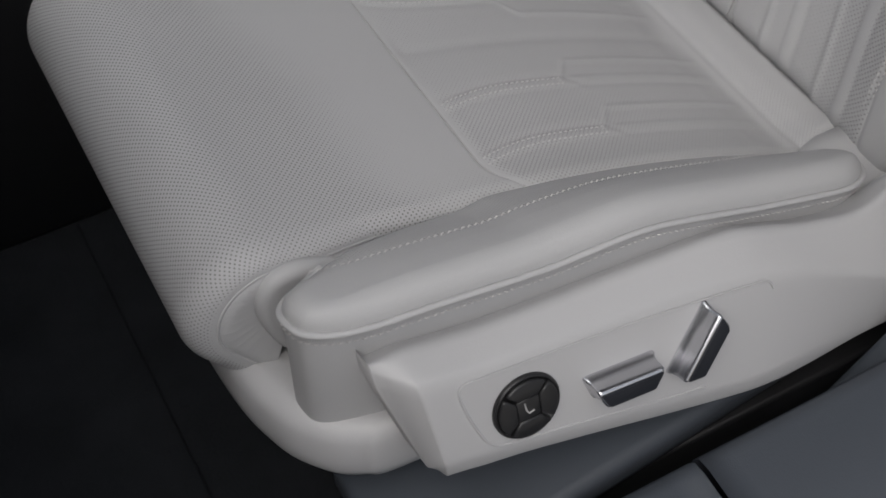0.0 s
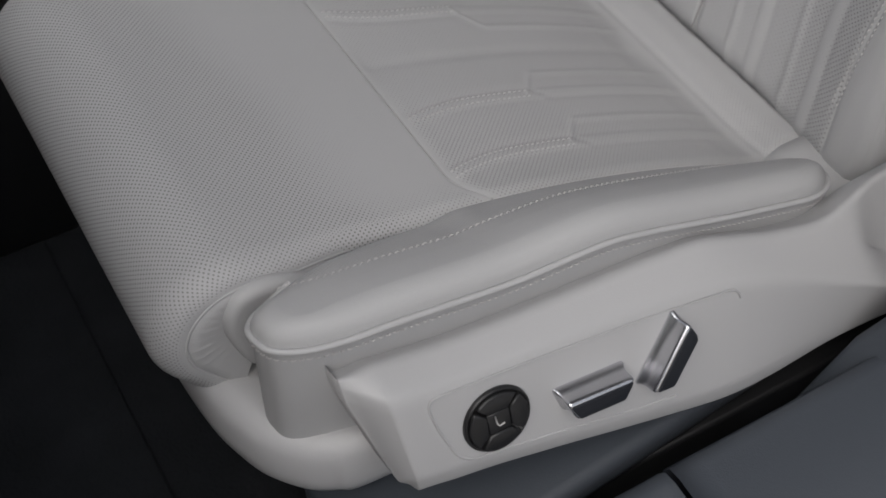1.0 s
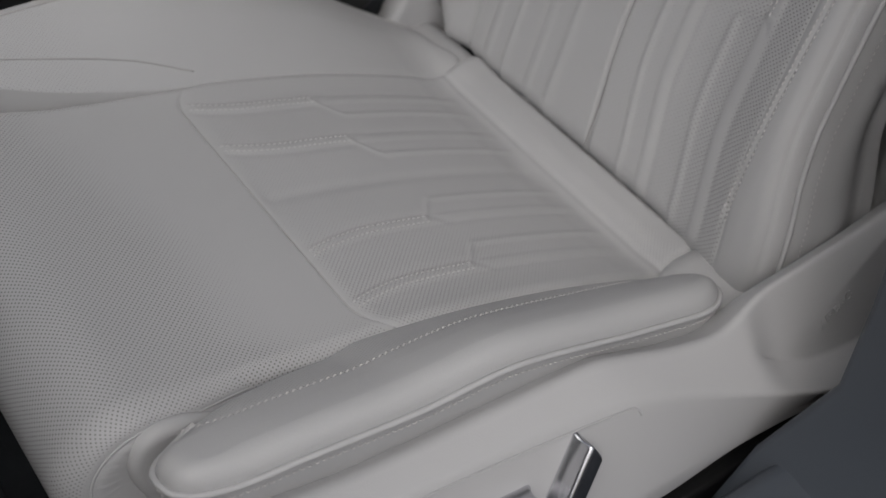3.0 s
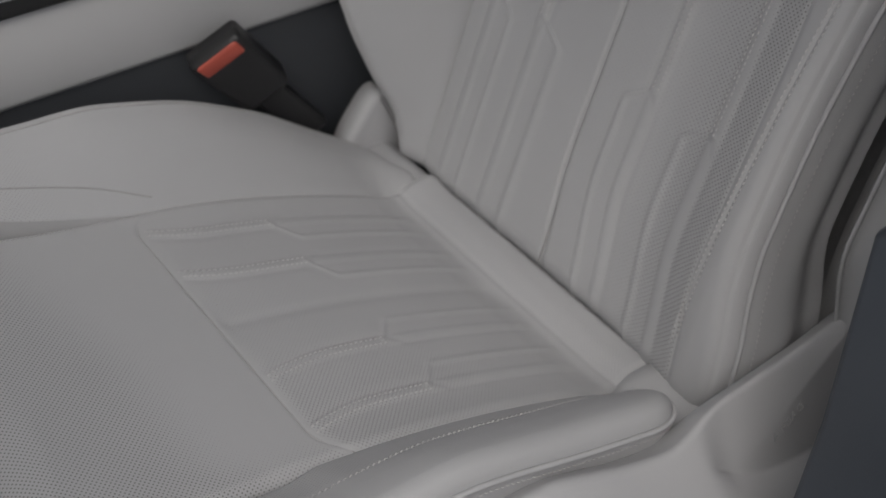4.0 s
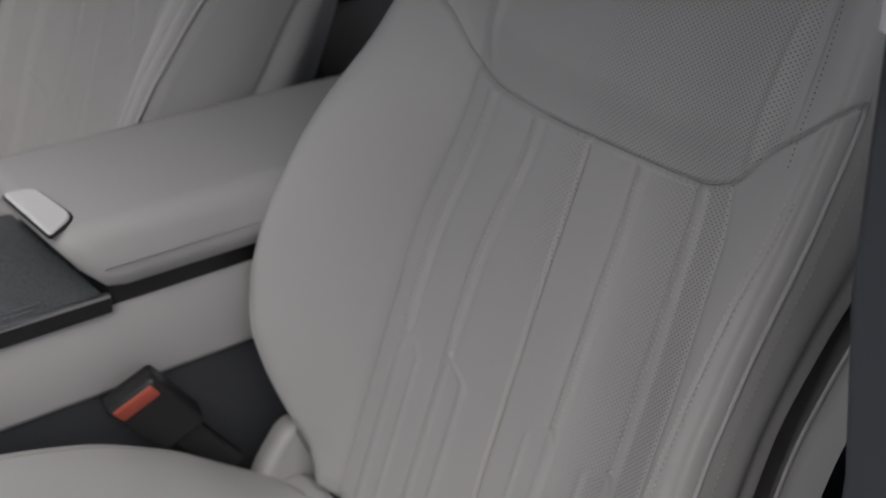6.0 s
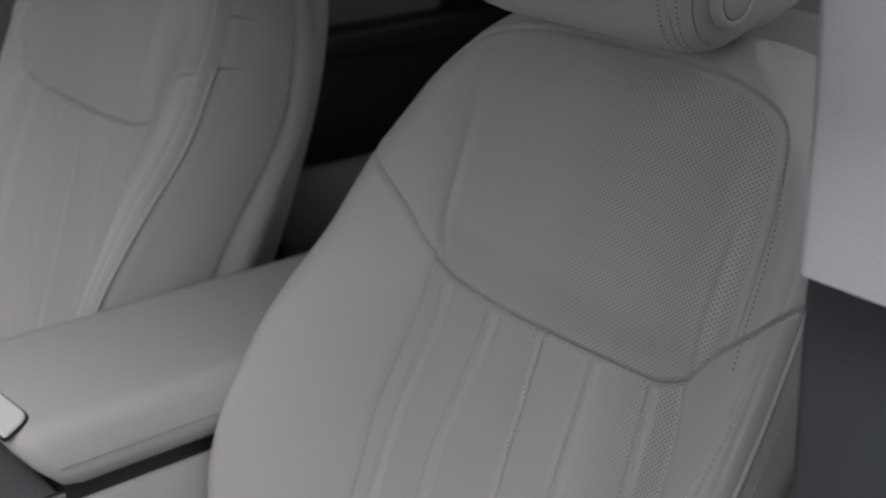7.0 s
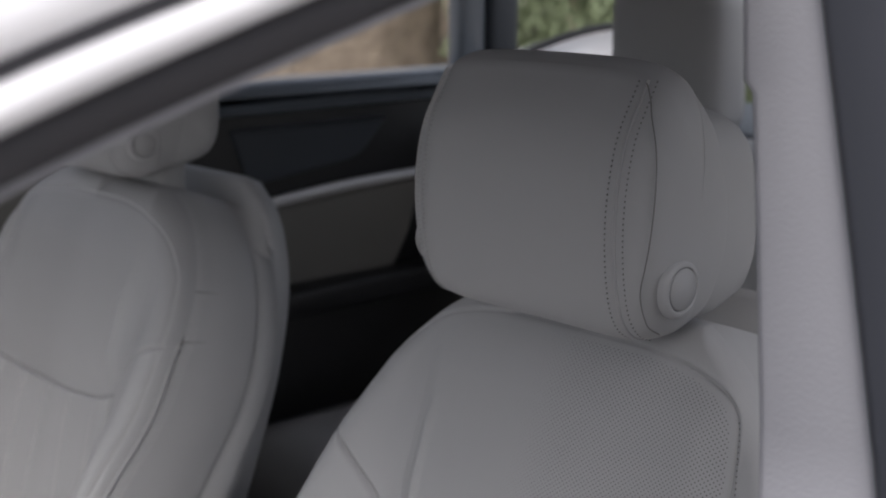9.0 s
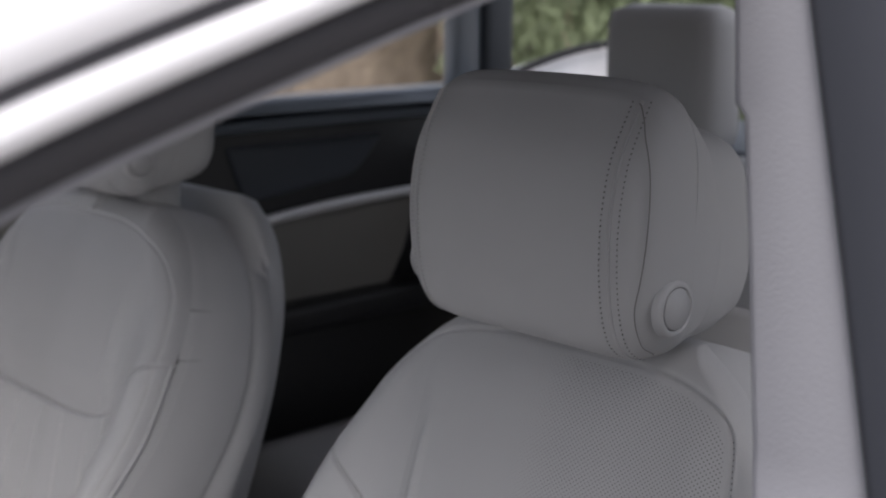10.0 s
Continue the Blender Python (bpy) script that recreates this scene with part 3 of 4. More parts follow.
    border = np.array([np.interp(-0.145, Yw[i], across[i]) for i in range(len(ss))])
    last = int(np.searchsorted(ss, 0.40))
    border[last:] = border[last] + across[last:, 160] - across[last, 160]
    across -= border[:, None]
    made = split_sheet(posb, np.stack([np.where(S >= seamS, S * 0.93, (S + 0.2 * across) * 0.86), across * np.where(S >= seamS, 0.82, 0.64)], -1), perfb, reg[:-1, :-1], True)
    part("backrest_insert", made[0], LEATHER_P, seat, "quilted perforated leather half of the backrest")
    part("backrest_insert", made[1], LEATHER_P, seat, "quilted perforated leather half of the backrest")
    part("shoulder_panel", made[2], LEATHER_P, seat, "perforated leather shoulder panel")
    part("backrest_bolster", made[3], LEATHER, seat, "padded leather backrest bolster")
    part("backrest_bolster", made[4], LEATHER, seat, "padded leather backrest bolster")

    # sides, top and back of the backrest
    rim = [(s, -1) for s in np.linspace(0.0, HB, 60)] + [(HB, q) for q in np.linspace(-0.95, 0.95, 24)] + [(s, 1) for s in np.linspace(HB, 0.0, 60)]
    front = []
    for s, q in rim:
        w = float(near_width(s) if q < 0 else half_width(s))
        d = float(back_relief(np.array(s), np.array(q * w))) - float(edge_round(s, q))
        front.append((s, q * w, d))

    def rim_row(out, back, shrink=1.0):
        row = []
        for s, y, d in front:
            oy = math.copysign(out, y) if abs(y) > 0.1 else out * y / 0.1
            row.append(back_point(s + (0.4 * out if s > HB - 1e-6 else 0), (y + oy) * shrink, d - back))
        return row

    n = len(front)

    def back_depth(s):
        return float(glide(s, [0, 0.3, 0.45, 0.6, 0.69], [0.120, 0.132, 0.149, 0.160, 0.160]))

    def tall(s):
        return 0.028 * float(smoothstep(0.48, 0.68, s))

    def flare(s, y):
        return -0.026 * float(1 - smoothstep(0.40, 0.56, s)) * float(smoothstep(0.0, 0.08, s)) * (y < 0)

    def side_row(out, deeper, shrink=1.0, k=1.0):
        return [back_point(s, (y + k * flare(s, y) + math.copysign(out, y) * min(1, abs(y) / 0.1)) * shrink, -float(side_depth(s)) - deeper) for s, y, d in front]

    edge_row = rim_row(0.005, 0.016)
    def either(outer, inner):
        """Rows that differ between the outer and the inner side."""
        return [p if p[1] < 0 else q for p, q in zip(outer, inner)]
    deep_row = either(side_row(-0.005, 0.016, k=0.08), side_row(-0.008, 0.010))
    rows = [rim_row(0.0, 0), rim_row(0.002, 0.004), rim_row(0.004, 0.010)]
    for k in np.linspace(0, 1, 12):
        bulge = 0.004 * math.sin(math.pi * k)
        rows.append([Vector(p).lerp(Vector(q), k) + Vector((0, (bulge if p[1] > 0 else -bulge + 0.006 * math.sin(math.pi * k**2.2) ** 2) if abs(p[1]) > 0.1 else 0, 0)) for p, q in zip(edge_row, deep_row)])
    part("backrest_side", mesh_of([v for r_ in rows for v in r_], grid_faces(len(rows), n)), LEATHER, seat, "leather side panel of the backrest")
    rows = [either(side_row(-0.030, 0.016), side_row(-0.007, 0.006)), either(side_row(-0.016, 0.010), side_row(-0.0065, 0.004)), either(side_row(-0.002, 0.004), side_row(-0.006, 0.002)), side_row(0.004, 0.001), side_row(0.0065, 0.004), side_row(0.003, 0.009), side_row(-0.004, 0.018), side_row(-0.018, 0.034), [back_point(s + tall(s), (y + 0.2 * flare(s, y)) * (0.98 if y > 0 else 0.95), -0.5 * back_depth(s) - 0.045) for s, y, d in front], [back_point(s + 1.3 * tall(s), y * (0.97 if y > 0 else 0.93), -back_depth(s) + 0.025) for s, y, d in front], [back_point(s + 1.2 * tall(s), y * 0.93, -back_depth(s)) for s, y, d in front], [back_point(s * 0.97 + 0.01 + 0.9 * tall(s), y * 0.82, -back_depth(s) - 0.012) for s, y, d in front], [back_point(s * 0.6 + 0.12, y * 0.4, -0.19) for s, y, d in front]]
    part("seat_back_cover", mesh_of([v for r_ in rows for v in r_], grid_faces(len(rows), n)), LEATHER, seat, "leather cover of the seat's back")
    def side_place(t, k):
        """A place on the inner side: t up the backrest, k from its front edge (0) to its back cover (1)."""
        w = float(half_width(t))
        d = float(back_relief(np.array(t), np.array(w))) - float(edge_round(t, 1))
        return Vector(back_point(t, w + 0.0060, d - 0.02)).lerp(Vector(back_point(t, w + 0.0068, 0.012 - float(side_depth(t)))), k)

    for s_from, s_to in ((0.530, 0.572), (0.585, 0.606)):
        w = float(half_width(s_from))
        rim_at = float(back_relief(np.array(s_from), np.array(w))) - float(edge_round(s_from, 1))
        line = [Vector(back_point(s_from, w + 0.0015, rim_at + 0.001))] + [side_place(s_from + (s_to - s_from) * k, k) for k in np.linspace(0.1, 1, 11)]
        part("side_seam", sweep(line, ring(0.0009, 6), (0, 1, 0)), THREAD_AND_SHADE_MID, seat)
    rim_pts = [Vector(v) for v in rim_row(0.0010, -0.0048)]
    low = [i for i in range(n) if front[i][0] < 0.53]
    for side in ([i for i in low if i < n // 2], [i for i in low if i > n // 2]):
        part("backrest_piping", sweep([rim_pts[i] for i in side], ring(0.0020, 8)), LEATHER, seat, "leather piping along the backrest's edge")
    for s in (-1, 1):
        pts = []
        for t in np.linspace(0.02, 0.55, 140):
            w = float(near_width(t) if s < 0 else half_width(t)) + 0.0035
            d = float(back_relief(np.array(t), np.array(s * (w - 0.005)))) - float(edge_round(t, s)) - 0.010
            pts.append(back_point(t, s * (w + 0.0005), d))
        part("stitching", stitches(pts, (0, s, 0), 0.0032, 0.0019, 0.0005), THREAD, seat)
    for off in (-0.0029, 0.0029):
        line = [(t, -float(double_seam(t)) + off) for t in np.linspace(0.06, 0.455, 130)]
        part("stitching", stitches([back_point(t, y, float(back_relief(np.array(t), np.array(y))) + 0.0003) for t, y in line], (-uz, 0, ux), 0.0032, 0.0019, 0.0005), THREAD, seat)
    # dark tubes in the backrest's seam grooves, painting the shade of the creases
    def sunken(path):
        line = []
        for t, y in path:
            w = float(near_width(t) if y < 0 else half_width(t)) - abs(y)
            rb = float(edge_round(t, y))
            drop = rb - math.sqrt(max(0.0, rb * rb - (rb - w) ** 2)) if w < rb else 0.0
            if w > 0:
                line.append(back_point(t, y, float(back_relief(np.array(t), np.array(y))) - drop + 0.0006))
        return sweep(line, ring(0.0005, 6), (-1, 0, 0.3))
    part("centre_seam_shade", sunken([(t, on_back(t, 0.0)) for t in np.linspace(0.012, 0.423, 60)]), THREAD_AND_SHADE_DARK, seat)
    part("insert_seam_shade", sunken([(t, on_back(t, 0.145)) for t in np.linspace(0.012, 0.438, 60)]), THREAD_AND_SHADE_DARK, seat)
    part("edge_seam", sunken([(t, float(half_width(t)) - 0.0085) for t in np.linspace(0.04, 0.50, 80)]), THREAD_AND_SHADE_MID, seat)
    part("shoulder_seam_shade", sunken([(float(top_seam(np.array(y))), y) for y in np.linspace(-0.212, 0.232, 120)]), THREAD_AND_SHADE_DARK, seat)
    # grey tube along the cushion's front seam, painting its crease shade
    cush = []
    for y in np.linspace(-0.150, 0.150, 90):
        x = -0.255 + 18 * max(0, abs(y) - 0.118) ** 2
        cush.append((x, y, float(sunk(x)) - 0.0002))
    part("insert_seam_shade", sweep(cush, ring(0.0006, 6)), THREAD_AND_SHADE_MID, seat)
    rim_line = [(t, -float(glide(t, [0.40, 0.507, 0.567, 0.617, 0.66], [0.183, 0.178, 0.172, 0.160, 0.142])) - 0.008) for t in np.linspace(0.47, 0.632, 60)]
    part("stitching", stitches([back_point(t, y, float(back_relief(np.array(t), np.array(y))) + 0.0002) for t, y in rim_line], (-uz, 0, ux), 0.0016, 0.0026, 0.0006), THREAD_AND_SHADE_DARK, seat)
    # lane stitches on the upper backrest
    for y in (-0.117, -0.060, 0.060, 0.117):
        for dd in (-0.0028, 0.0028):
            pts = []
            for t in np.linspace(0.205, 0.415, 80):
                yy = on_back(t, math.copysign(LANES[0 if abs(y) < 0.1 else 1], y)) + dd
                pts.append(back_point(t, yy, float(back_relief(np.array(t), np.array(yy))) + 0.0004))
            part("stitching", stitches(pts, (-uz, 0, ux), 0.0032, 0.0016, 0.0005), THREAD, seat)

    # headrest: a rounded side profile carried across
    prof = curve_points([(a, b, 0) for a, b in ((0.200, 1.082), (0.176, 1.038), (0.167, 0.982), (0.173, 0.925), (0.190, 0.896), (0.222, 0.888), (0.260, 0.899), (0.284, 0.925), (0.293, 0.972), (0.283, 1.020), (0.256, 1.063), (0.224, 1.089), (0.200, 1.082))], 97)[:-1]
    hc = Vector((0.230, 0.985))
    HW = 0.128
    rows = []
    for k in range(61):
        a = -1 + 2 * k / 60
        y = HW * math.sin(a * math.pi / 2) * 1.0
        e = abs(y / HW)
        sc = max(0.0, 1 - e**7) ** (1 / 3.7) if e < 1 else 0
        row = []
        for p in prof:
            v = Vector((p.x, p.y)) - hc
            bow = 0.005 * (e**2) if v.x < 0 else 0
            row.append((hc.x + v.x * (0.02 + 0.98 * sc) + bow * sc, y, hc.y + v.y * (0.02 + 0.98 * sc) + 0.004 * (1 - e * e)))
        rows.append(row)
    hr = part("headrest", mesh_of([v for r_ in rows for v in r_], [f[::-1] for f in grid_faces(61, 96, True)] + [tuple(range(96)), tuple(60 * 96 + i for i in reversed(range(96)))]), LEATHER, seat, "smooth leather headrest with double side seams")
    def side_y(x, z):
        """Half width of the headrest over a place of its side profile."""
        v = Vector((x, z)) - hc
        far = 0.1
        for p, q in zip(prof, prof[1:] + prof[:1]):
            e, o = Vector((q.x - p.x, q.y - p.y)), Vector((p.x, p.y)) - hc
            det = v.x * -e.y + v.y * e.x
            if abs(det) > 1e-12:
                k, w = (o.x * -e.y + o.y * e.x) / det, (v.x * o.y - v.y * o.x) / det
                if k > 0 and -1e-6 <= w <= 1.000001:
                    far = k * v.length
        sc = min(0.985, max(0.0, (v.length / far - 0.02) / 0.98))
        return HW * max(0.0, 1 - sc**3.7) ** (1 / 7)

    for s in (-1, 1):
        y = s * (side_y(0.211, 0.937) + 0.0012)
        for r0, r1, dep, m, nm in ((0.0215, 0.0165, 0.006, PLASTIC, "button_collar"), (0.0153, 0.0145, 0.0064, PLASTIC, "headrest_button")):
            disc = [(r0, 0.0), (r0 - 0.0006, 0.0035), (r0 - 0.0022, 0.0058), (r1 + 0.0004, 0.0066), (r1 - 0.0006, 0.0062), (r1 - 0.001, 0.004)] if nm == "button_collar" else [(r0, 0.0), (r0, dep - 0.002), (r1, dep - 0.0008), (0.0001, dep)]
            vs = [(0.211 + (0.002 if nm == "headrest_button" else 0) + rad * math.cos(t), y + s * (h - (0.0042 if s < 0 else 0.0062)), 0.937 + rad * math.sin(t)) for rad, h in disc for t in [2 * math.pi * i / 40 for i in range(40)]]
            part(nm, mesh_of(vs, grid_faces(len(disc), 40, True)), m, hr, "round light grey plastic release button" if nm == "headrest_button" else "")
    shell = curve_points([(a, b, 0) for a, b in ((0.245, 1.060), (0.283, 1.056), (0.312, 1.036), (0.327, 0.982), (0.323, 0.930), (0.300, 0.906), (0.245, 0.904), (0.235, 0.985), (0.245, 1.058))], 65)[:-1]
    rows = []
    for k in range(31):
        e = math.sin((-1 + 2 * k / 30) * math.pi / 2)
        sc = max(0.0, 1 - abs(e) ** 8) ** (1 / 3.5)
        rows += [(0.265 + (p.x - 0.265) * (0.05 + 0.95 * sc), e * 0.126, 0.98 + (p.y - 0.98) * (0.05 + 0.95 * sc)) for p in shell]
    part("headrest_back", mesh_of(rows, [f[::-1] for f in grid_faces(31, 64, True)] + [tuple(range(64)), tuple(30 * 64 + i for i in reversed(range(64)))]), LEATHER, hr, "narrower leather back of the headrest")
    part("headrest_neck", box((0.262, -0.07, 0.80), (0.300, 0.07, 0.92), 0.012), LEATHER, seat)
    # headrest seams follow the surface at fixed shares of the width
    for s in (-1, 1):
        for yy, nm in ((0.098, "seam_piping"),):
            seam = []
            for i in range(58):
                e = yy / HW
                sc = max(0.0, 1 - e**7) ** (1 / 3.7)
                p = prof[i % 96]
                v = Vector((p.x, p.y)) - hc
                bow = 0.005 * e * e if v.x < 0 else 0
                q = Vector((hc.x + v.x * (0.02 + 0.98 * sc) + bow * sc, s * yy, hc.y + v.y * (0.02 + 0.98 * sc) + 0.004 * (1 - e * e)))
                if v.x < (-0.012 if v.y > 0 else -0.022):
                    seam.append(q)
            part(nm, sweep(seam, ring(0.0014, 6), (0, 1, 0)), LEATHER, hr)
            side = [(0.2015, 1.078, 0), (0.198, 1.068, 0), (0.192, 1.050, 0), (0.187, 1.016, 0), (0.182, 0.962, 0), (0.182, 0.934, 0), (0.192, 0.912, 0), (0.208, 0.902, 0)]
            line = [Vector((p.x, s * (side_y(p.x, p.y) + (0.0001 if s < 0 else -0.0002)), p.y)) for p in curve_points(side, 50)]
            if s < 0:
                part("side_seam", sweep(line, ring(0.0005, 6), (0, 1, 0)), THREAD_AND_SHADE_DARK, hr)
            out = Vector((-1, s * 0.35, 0)).normalized()
            for d in (-0.006, 0.006):
                part("stitching", stitches([q + Vector((0, d, 0)) + out * 0.0007 + Vector((s * d * 0.40, 0, 0)) for q in seam], (-1, s * 0.35, 0), 0.0015, 0.0024, 0.0006), THREAD_AND_SHADE_DARK if s < 0 else THREAD_AND_SHADE_MID, hr)

    # lower trim: side panel with controls, front tray
    def panel_place(a, b, h):
        """a along, b height, h outwards."""
        return (a, -0.284 - 0.325 * (0.323 - b) - 0.951 * h, b + 0.309 * h)

    along = [-0.377, -0.33, -0.287, -0.209, -0.155, -0.125, -0.089, -0.047, 0.0, 0.04, 0.09, 0.15]
    top_b = [0.379, 0.372, 0.3685, 0.364, 0.359, 0.350, 0.338, 0.330, 0.336, 0.338, 0.341, 0.348]
    ridge_b = [0.3645, 0.3575, 0.3530, 0.3440, 0.3350, 0.3270, 0.3110, 0.2885, 0.2650, 0.248, 0.242, 0.240]
    face_b = [0.3075, 0.2985, 0.2890, 0.2710, 0.2600, 0.2560, 0.2500, 0.2450, 0.2400, 0.236, 0.232, 0.230]
    foot_b = [0.293, 0.2855, 0.2760, 0.2570, 0.2450, 0.2400, 0.2360, 0.2330, 0.2300, 0.226, 0.222, 0.220]

    def panel_section(a, b_top, b_ridge, b_face, b_foot, lift=1.0):
        """One cross-section: the upper edge, the hinge cover's side and ledge at the rear, the ridge, the face and the rolled lower edge."""
        sink, hinge = float(smoothstep(-0.16, -0.03, a)), float(smoothstep(-0.03, 0.004, a))
        h_top, h_ridge = -0.020 - 0.010 * float(smoothstep(-0.06, 0.013, a)), -0.020 * (1 - lift)
        k_b, k_h = b_top + (b_ridge - b_top) * 0.5, h_top + (h_ridge - h_top) * 0.5
        l_b, l_h = b_top + (b_ridge - b_top) * 0.6, h_top + (h_ridge - h_top) * 0.6
        k_b += hinge * (float(glide(a, [-0.003, 0.027, 0.05, 0.067, 0.128], [0.2835, 0.290, 0.297, 0.307, 0.336])) - k_b)
        l_b += hinge * (b_ridge + 0.018 - l_b)
        k_h, l_h = k_h + hinge * (-0.022 - k_h), l_h + hinge * (-0.021 - l_h)
        corners = [(b_top - 0.012, -0.050, 0.001), (b_top, h_top, 0.006), (k_b, k_h, 0.0025), (l_b, l_h, 0.0025), (b_ridge, h_ridge, 0.010 - 0.006 * sink), (b_face, h_ridge - 0.014 * sink, 0.004), (b_foot, h_ridge * 1.775 - 0.0055 - 0.012 * sink, 0.004), (b_foot + 0.004, -0.050, 0.001)]
        pts = [Vector(c[:2]) for c in corners]
        out = [pts[0]]
        for k in range(1, len(corners) - 1):
            p, q, w = pts[k], pts[k - 1], pts[k + 1]
            st, en = p + (q - p).normalized() * min(corners[k][2], (q - p).length * 0.45), p + (w - p).normalized() * min(corners[k][2], (w - p).length * 0.45)
            out += [(1 - t) ** 2 * st + 2 * t * (1 - t) * p + t * t * en for t in (0, 0.25, 0.5, 0.75, 1.0)]
        return out + [pts[-1]]

    rows = []
    front_b, edge_b = (0.379, 0.372, 0.292, 0.2845), [k[0] for k in (top_b, ridge_b, face_b, foot_b)]
    for q in (-1, 0.0, 0.03, 0.08, 0.3, 0.6, 0.85, 0.93, 0.97):
        g = max(0.0, q)
        row = []
        for b, h in panel_section(-0.377, *[f + (e - f) * g for f, e in zip(front_b, edge_b)], lift=g):
            t = min(1.0, max(0.0, (0.374 - b) / 0.09))
            a_out, a_edge = -0.3965 + 0.024 * t**1.6, -0.3785 + 0.0095 * t
            a_out += 0.006 * float(smoothstep(0.80, 1.02, t)) ** 2
            swell = 0.0009 * math.sin(math.pi * g) + (0.0012 * (1 - g / 0.08) if g < 0.08 else 0)
            row.append(panel_place(a_out + (a_edge - a_out) * g, b, (h if q >= 0 else -0.05) + swell))
        rows.append(row)
    for a in np.linspace(-0.377, 0.15, 110):
        row = []
        for b, h in panel_section(a, *[float(glide(a, along, k)) for k in (top_b, ridge_b, face_b, foot_b)]):
            t = min(1.0, max(0.0, (0.374 - b) / 0.09))
            row.append(panel_place(a + 0.0095 * t * float(1 - smoothstep(-0.377, -0.34, a)), b, h))
        rows.append(row)
    no = len(rows[0])
    panel = part("side_panel", mesh_of([v for r_ in rows for v in r_], grid_faces(len(rows), no) + [tuple((len(rows) - 1) * no + i for i in range(no))]), PLASTIC, seat, "light grey plastic side panel with seat controls")
    letters = bpy.data.curves.new("letters", "FONT")
    letters.body, letters.size, letters.extrude = "AIRBAG", 0.0105, 0.0003
    shape = bpy.data.objects.new("letters", letters)
    low, way = Vector(panel_place(0.046, 0.2845, -0.0212)), Vector(panel_place(0.080, 0.2985, -0.0212)) - Vector(panel_place(0.046, 0.2845, -0.0212))
    way.normalize()
    outw = Vector((0, -0.951, 0.309))
    turn = Matrix((way, outw.cross(way), outw)).transposed().to_4x4()
    text = bpy.data.meshes.new_from_object(shape)
    text.transform(Matrix.Translation(low) @ turn)
    bpy.data.objects.remove(shape)
    part("airbag_lettering", text, PLASTIC, panel, "raised lettering on the hinge cover", smooth=False)
    groove = rounded([(-0.357, 0.3555, 0.008), (-0.354, 0.335, 0.012), (-0.343, 0.304, 0.012), (-0.294, 0.2945, 0.03), (-0.214, 0.2765, 0.03), (-0.170, 0.270, 0.01), (-0.135, 0.300, 0.02), (-0.1405, 0.329, 0.008), (-0.209, 0.3398, 0.04), (-0.287, 0.3490, 0.04)], 8)
    gp = [Vector(panel_place(a, b, 0.0002)) for a, b in groove]
    part("panel_groove", sweep(gp[56:] + gp[:40], ring(0.0008, 6), (0, 1, 0.3)), PLASTIC, panel)
    # round lumbar control
    def knob_ring(rads, m, nm, label=""):
        vs = [panel_place(-0.317 + rad * math.cos(t), 0.323 + rad * math.sin(t) * 0.951, h) for rad, h in rads for t in [2 * math.pi * i / 48 for i in range(48)]]
        return part(nm, mesh_of(vs, grid_faces(len(rads), 48, True)), m, panel, label)
    knob = knob_ring([(0.0220, -0.002), (0.0220, 0.0018), (0.0213, 0.0030), (0.0203, 0.0030), (0.0198, 0.0012), (0.0001, 0.0012)], BLACK, "lumbar_control", "round black lumbar control with four rocker keys")
    for k in range(4):
        a0 = math.pi / 2 * k + 0.06 + math.pi / 4
        arcs = [a0 + (math.pi / 2 - 0.12) * i / 10 for i in range(11)]
        o2 = [(-0.317 + 0.0196 * math.cos(t), 0.323 + 0.0196 * math.sin(t) * 0.951) for t in arcs] + [(-0.317 + 0.0100 * math.cos(t), 0.323 + 0.0100 * math.sin(t) * 0.951) for t in (arcs[-1], arcs[0])]
        part("rocker_key", slab(o2, lambda a, b, h: panel_place(a, b, h + 0.0050), 0.006, 0.0012), BLACK, panel)
    sq = [(-0.317 + 0.0072 * c, 0.323 + 0.0072 * d * 0.95) for c, d in ((-1, -1), (1, -1), (1, 1), (-1, 1))]
    part("centre_key", slab(sq, lambda a, b, h: panel_place(a, b, h + 0.0044), 0.005, 0.001), BLACK, panel)
    part("seat_symbol", sweep([panel_place(a, b, 0.0047) for a, b in ((-0.3195, 0.3280), (-0.3190, 0.3230), (-0.3175, 0.3203), (-0.3140, 0.3210))], ring(0.0005, 6), (0, 1, 0.3)), THREAD, panel, "white seat symbol")
    # two metal levers
    for (ca, cb), ang, ln_ in (((-0.2545, 0.3115), radians(-5), 0.049), ((-0.1985, 0.312), radians(53), 0.050)):
        def lever_place(a, b, h, ca=ca, cb=cb, ang=ang):
            return panel_place(ca + a * math.cos(ang) - b * math.sin(ang), cb + (a * math.sin(ang) + b * math.cos(ang)) * 0.951, h)
        L = ln_ / 2
        def face(a, low, up, r):
            return rounded([(-a * 0.72, -low, r), (a * 0.72, -low, r), (a, up, r), (-a, up, r)], 4)
        rings = [(L * 1.06, 0.0080, 0.0100, -0.002), (L * 1.05, 0.0080, 0.0100, 0.0015), (L * 1.00, 0.0070, 0.0086, 0.0035), (L * 0.97, 0.0066, 0.0078, 0.0080), (L * 0.98, 0.0068, 0.0074, 0.0125), (L * 0.97, 0.0066, 0.0071, 0.0145), (L * 0.93, 0.0058, 0.0062, 0.0155)]
        verts = [lever_place(p, q, h) for a, low, up, h in rings for p, q in face(a, low, up, 0.003)]
        m = len(verts) // len(rings)
        part("seat_lever", mesh_of(verts, grid_faces(len(rings), m, True) + [tuple(6 * m + i for i in range(m))]), CHROME, panel, "satin chrome seat adjusting lever")
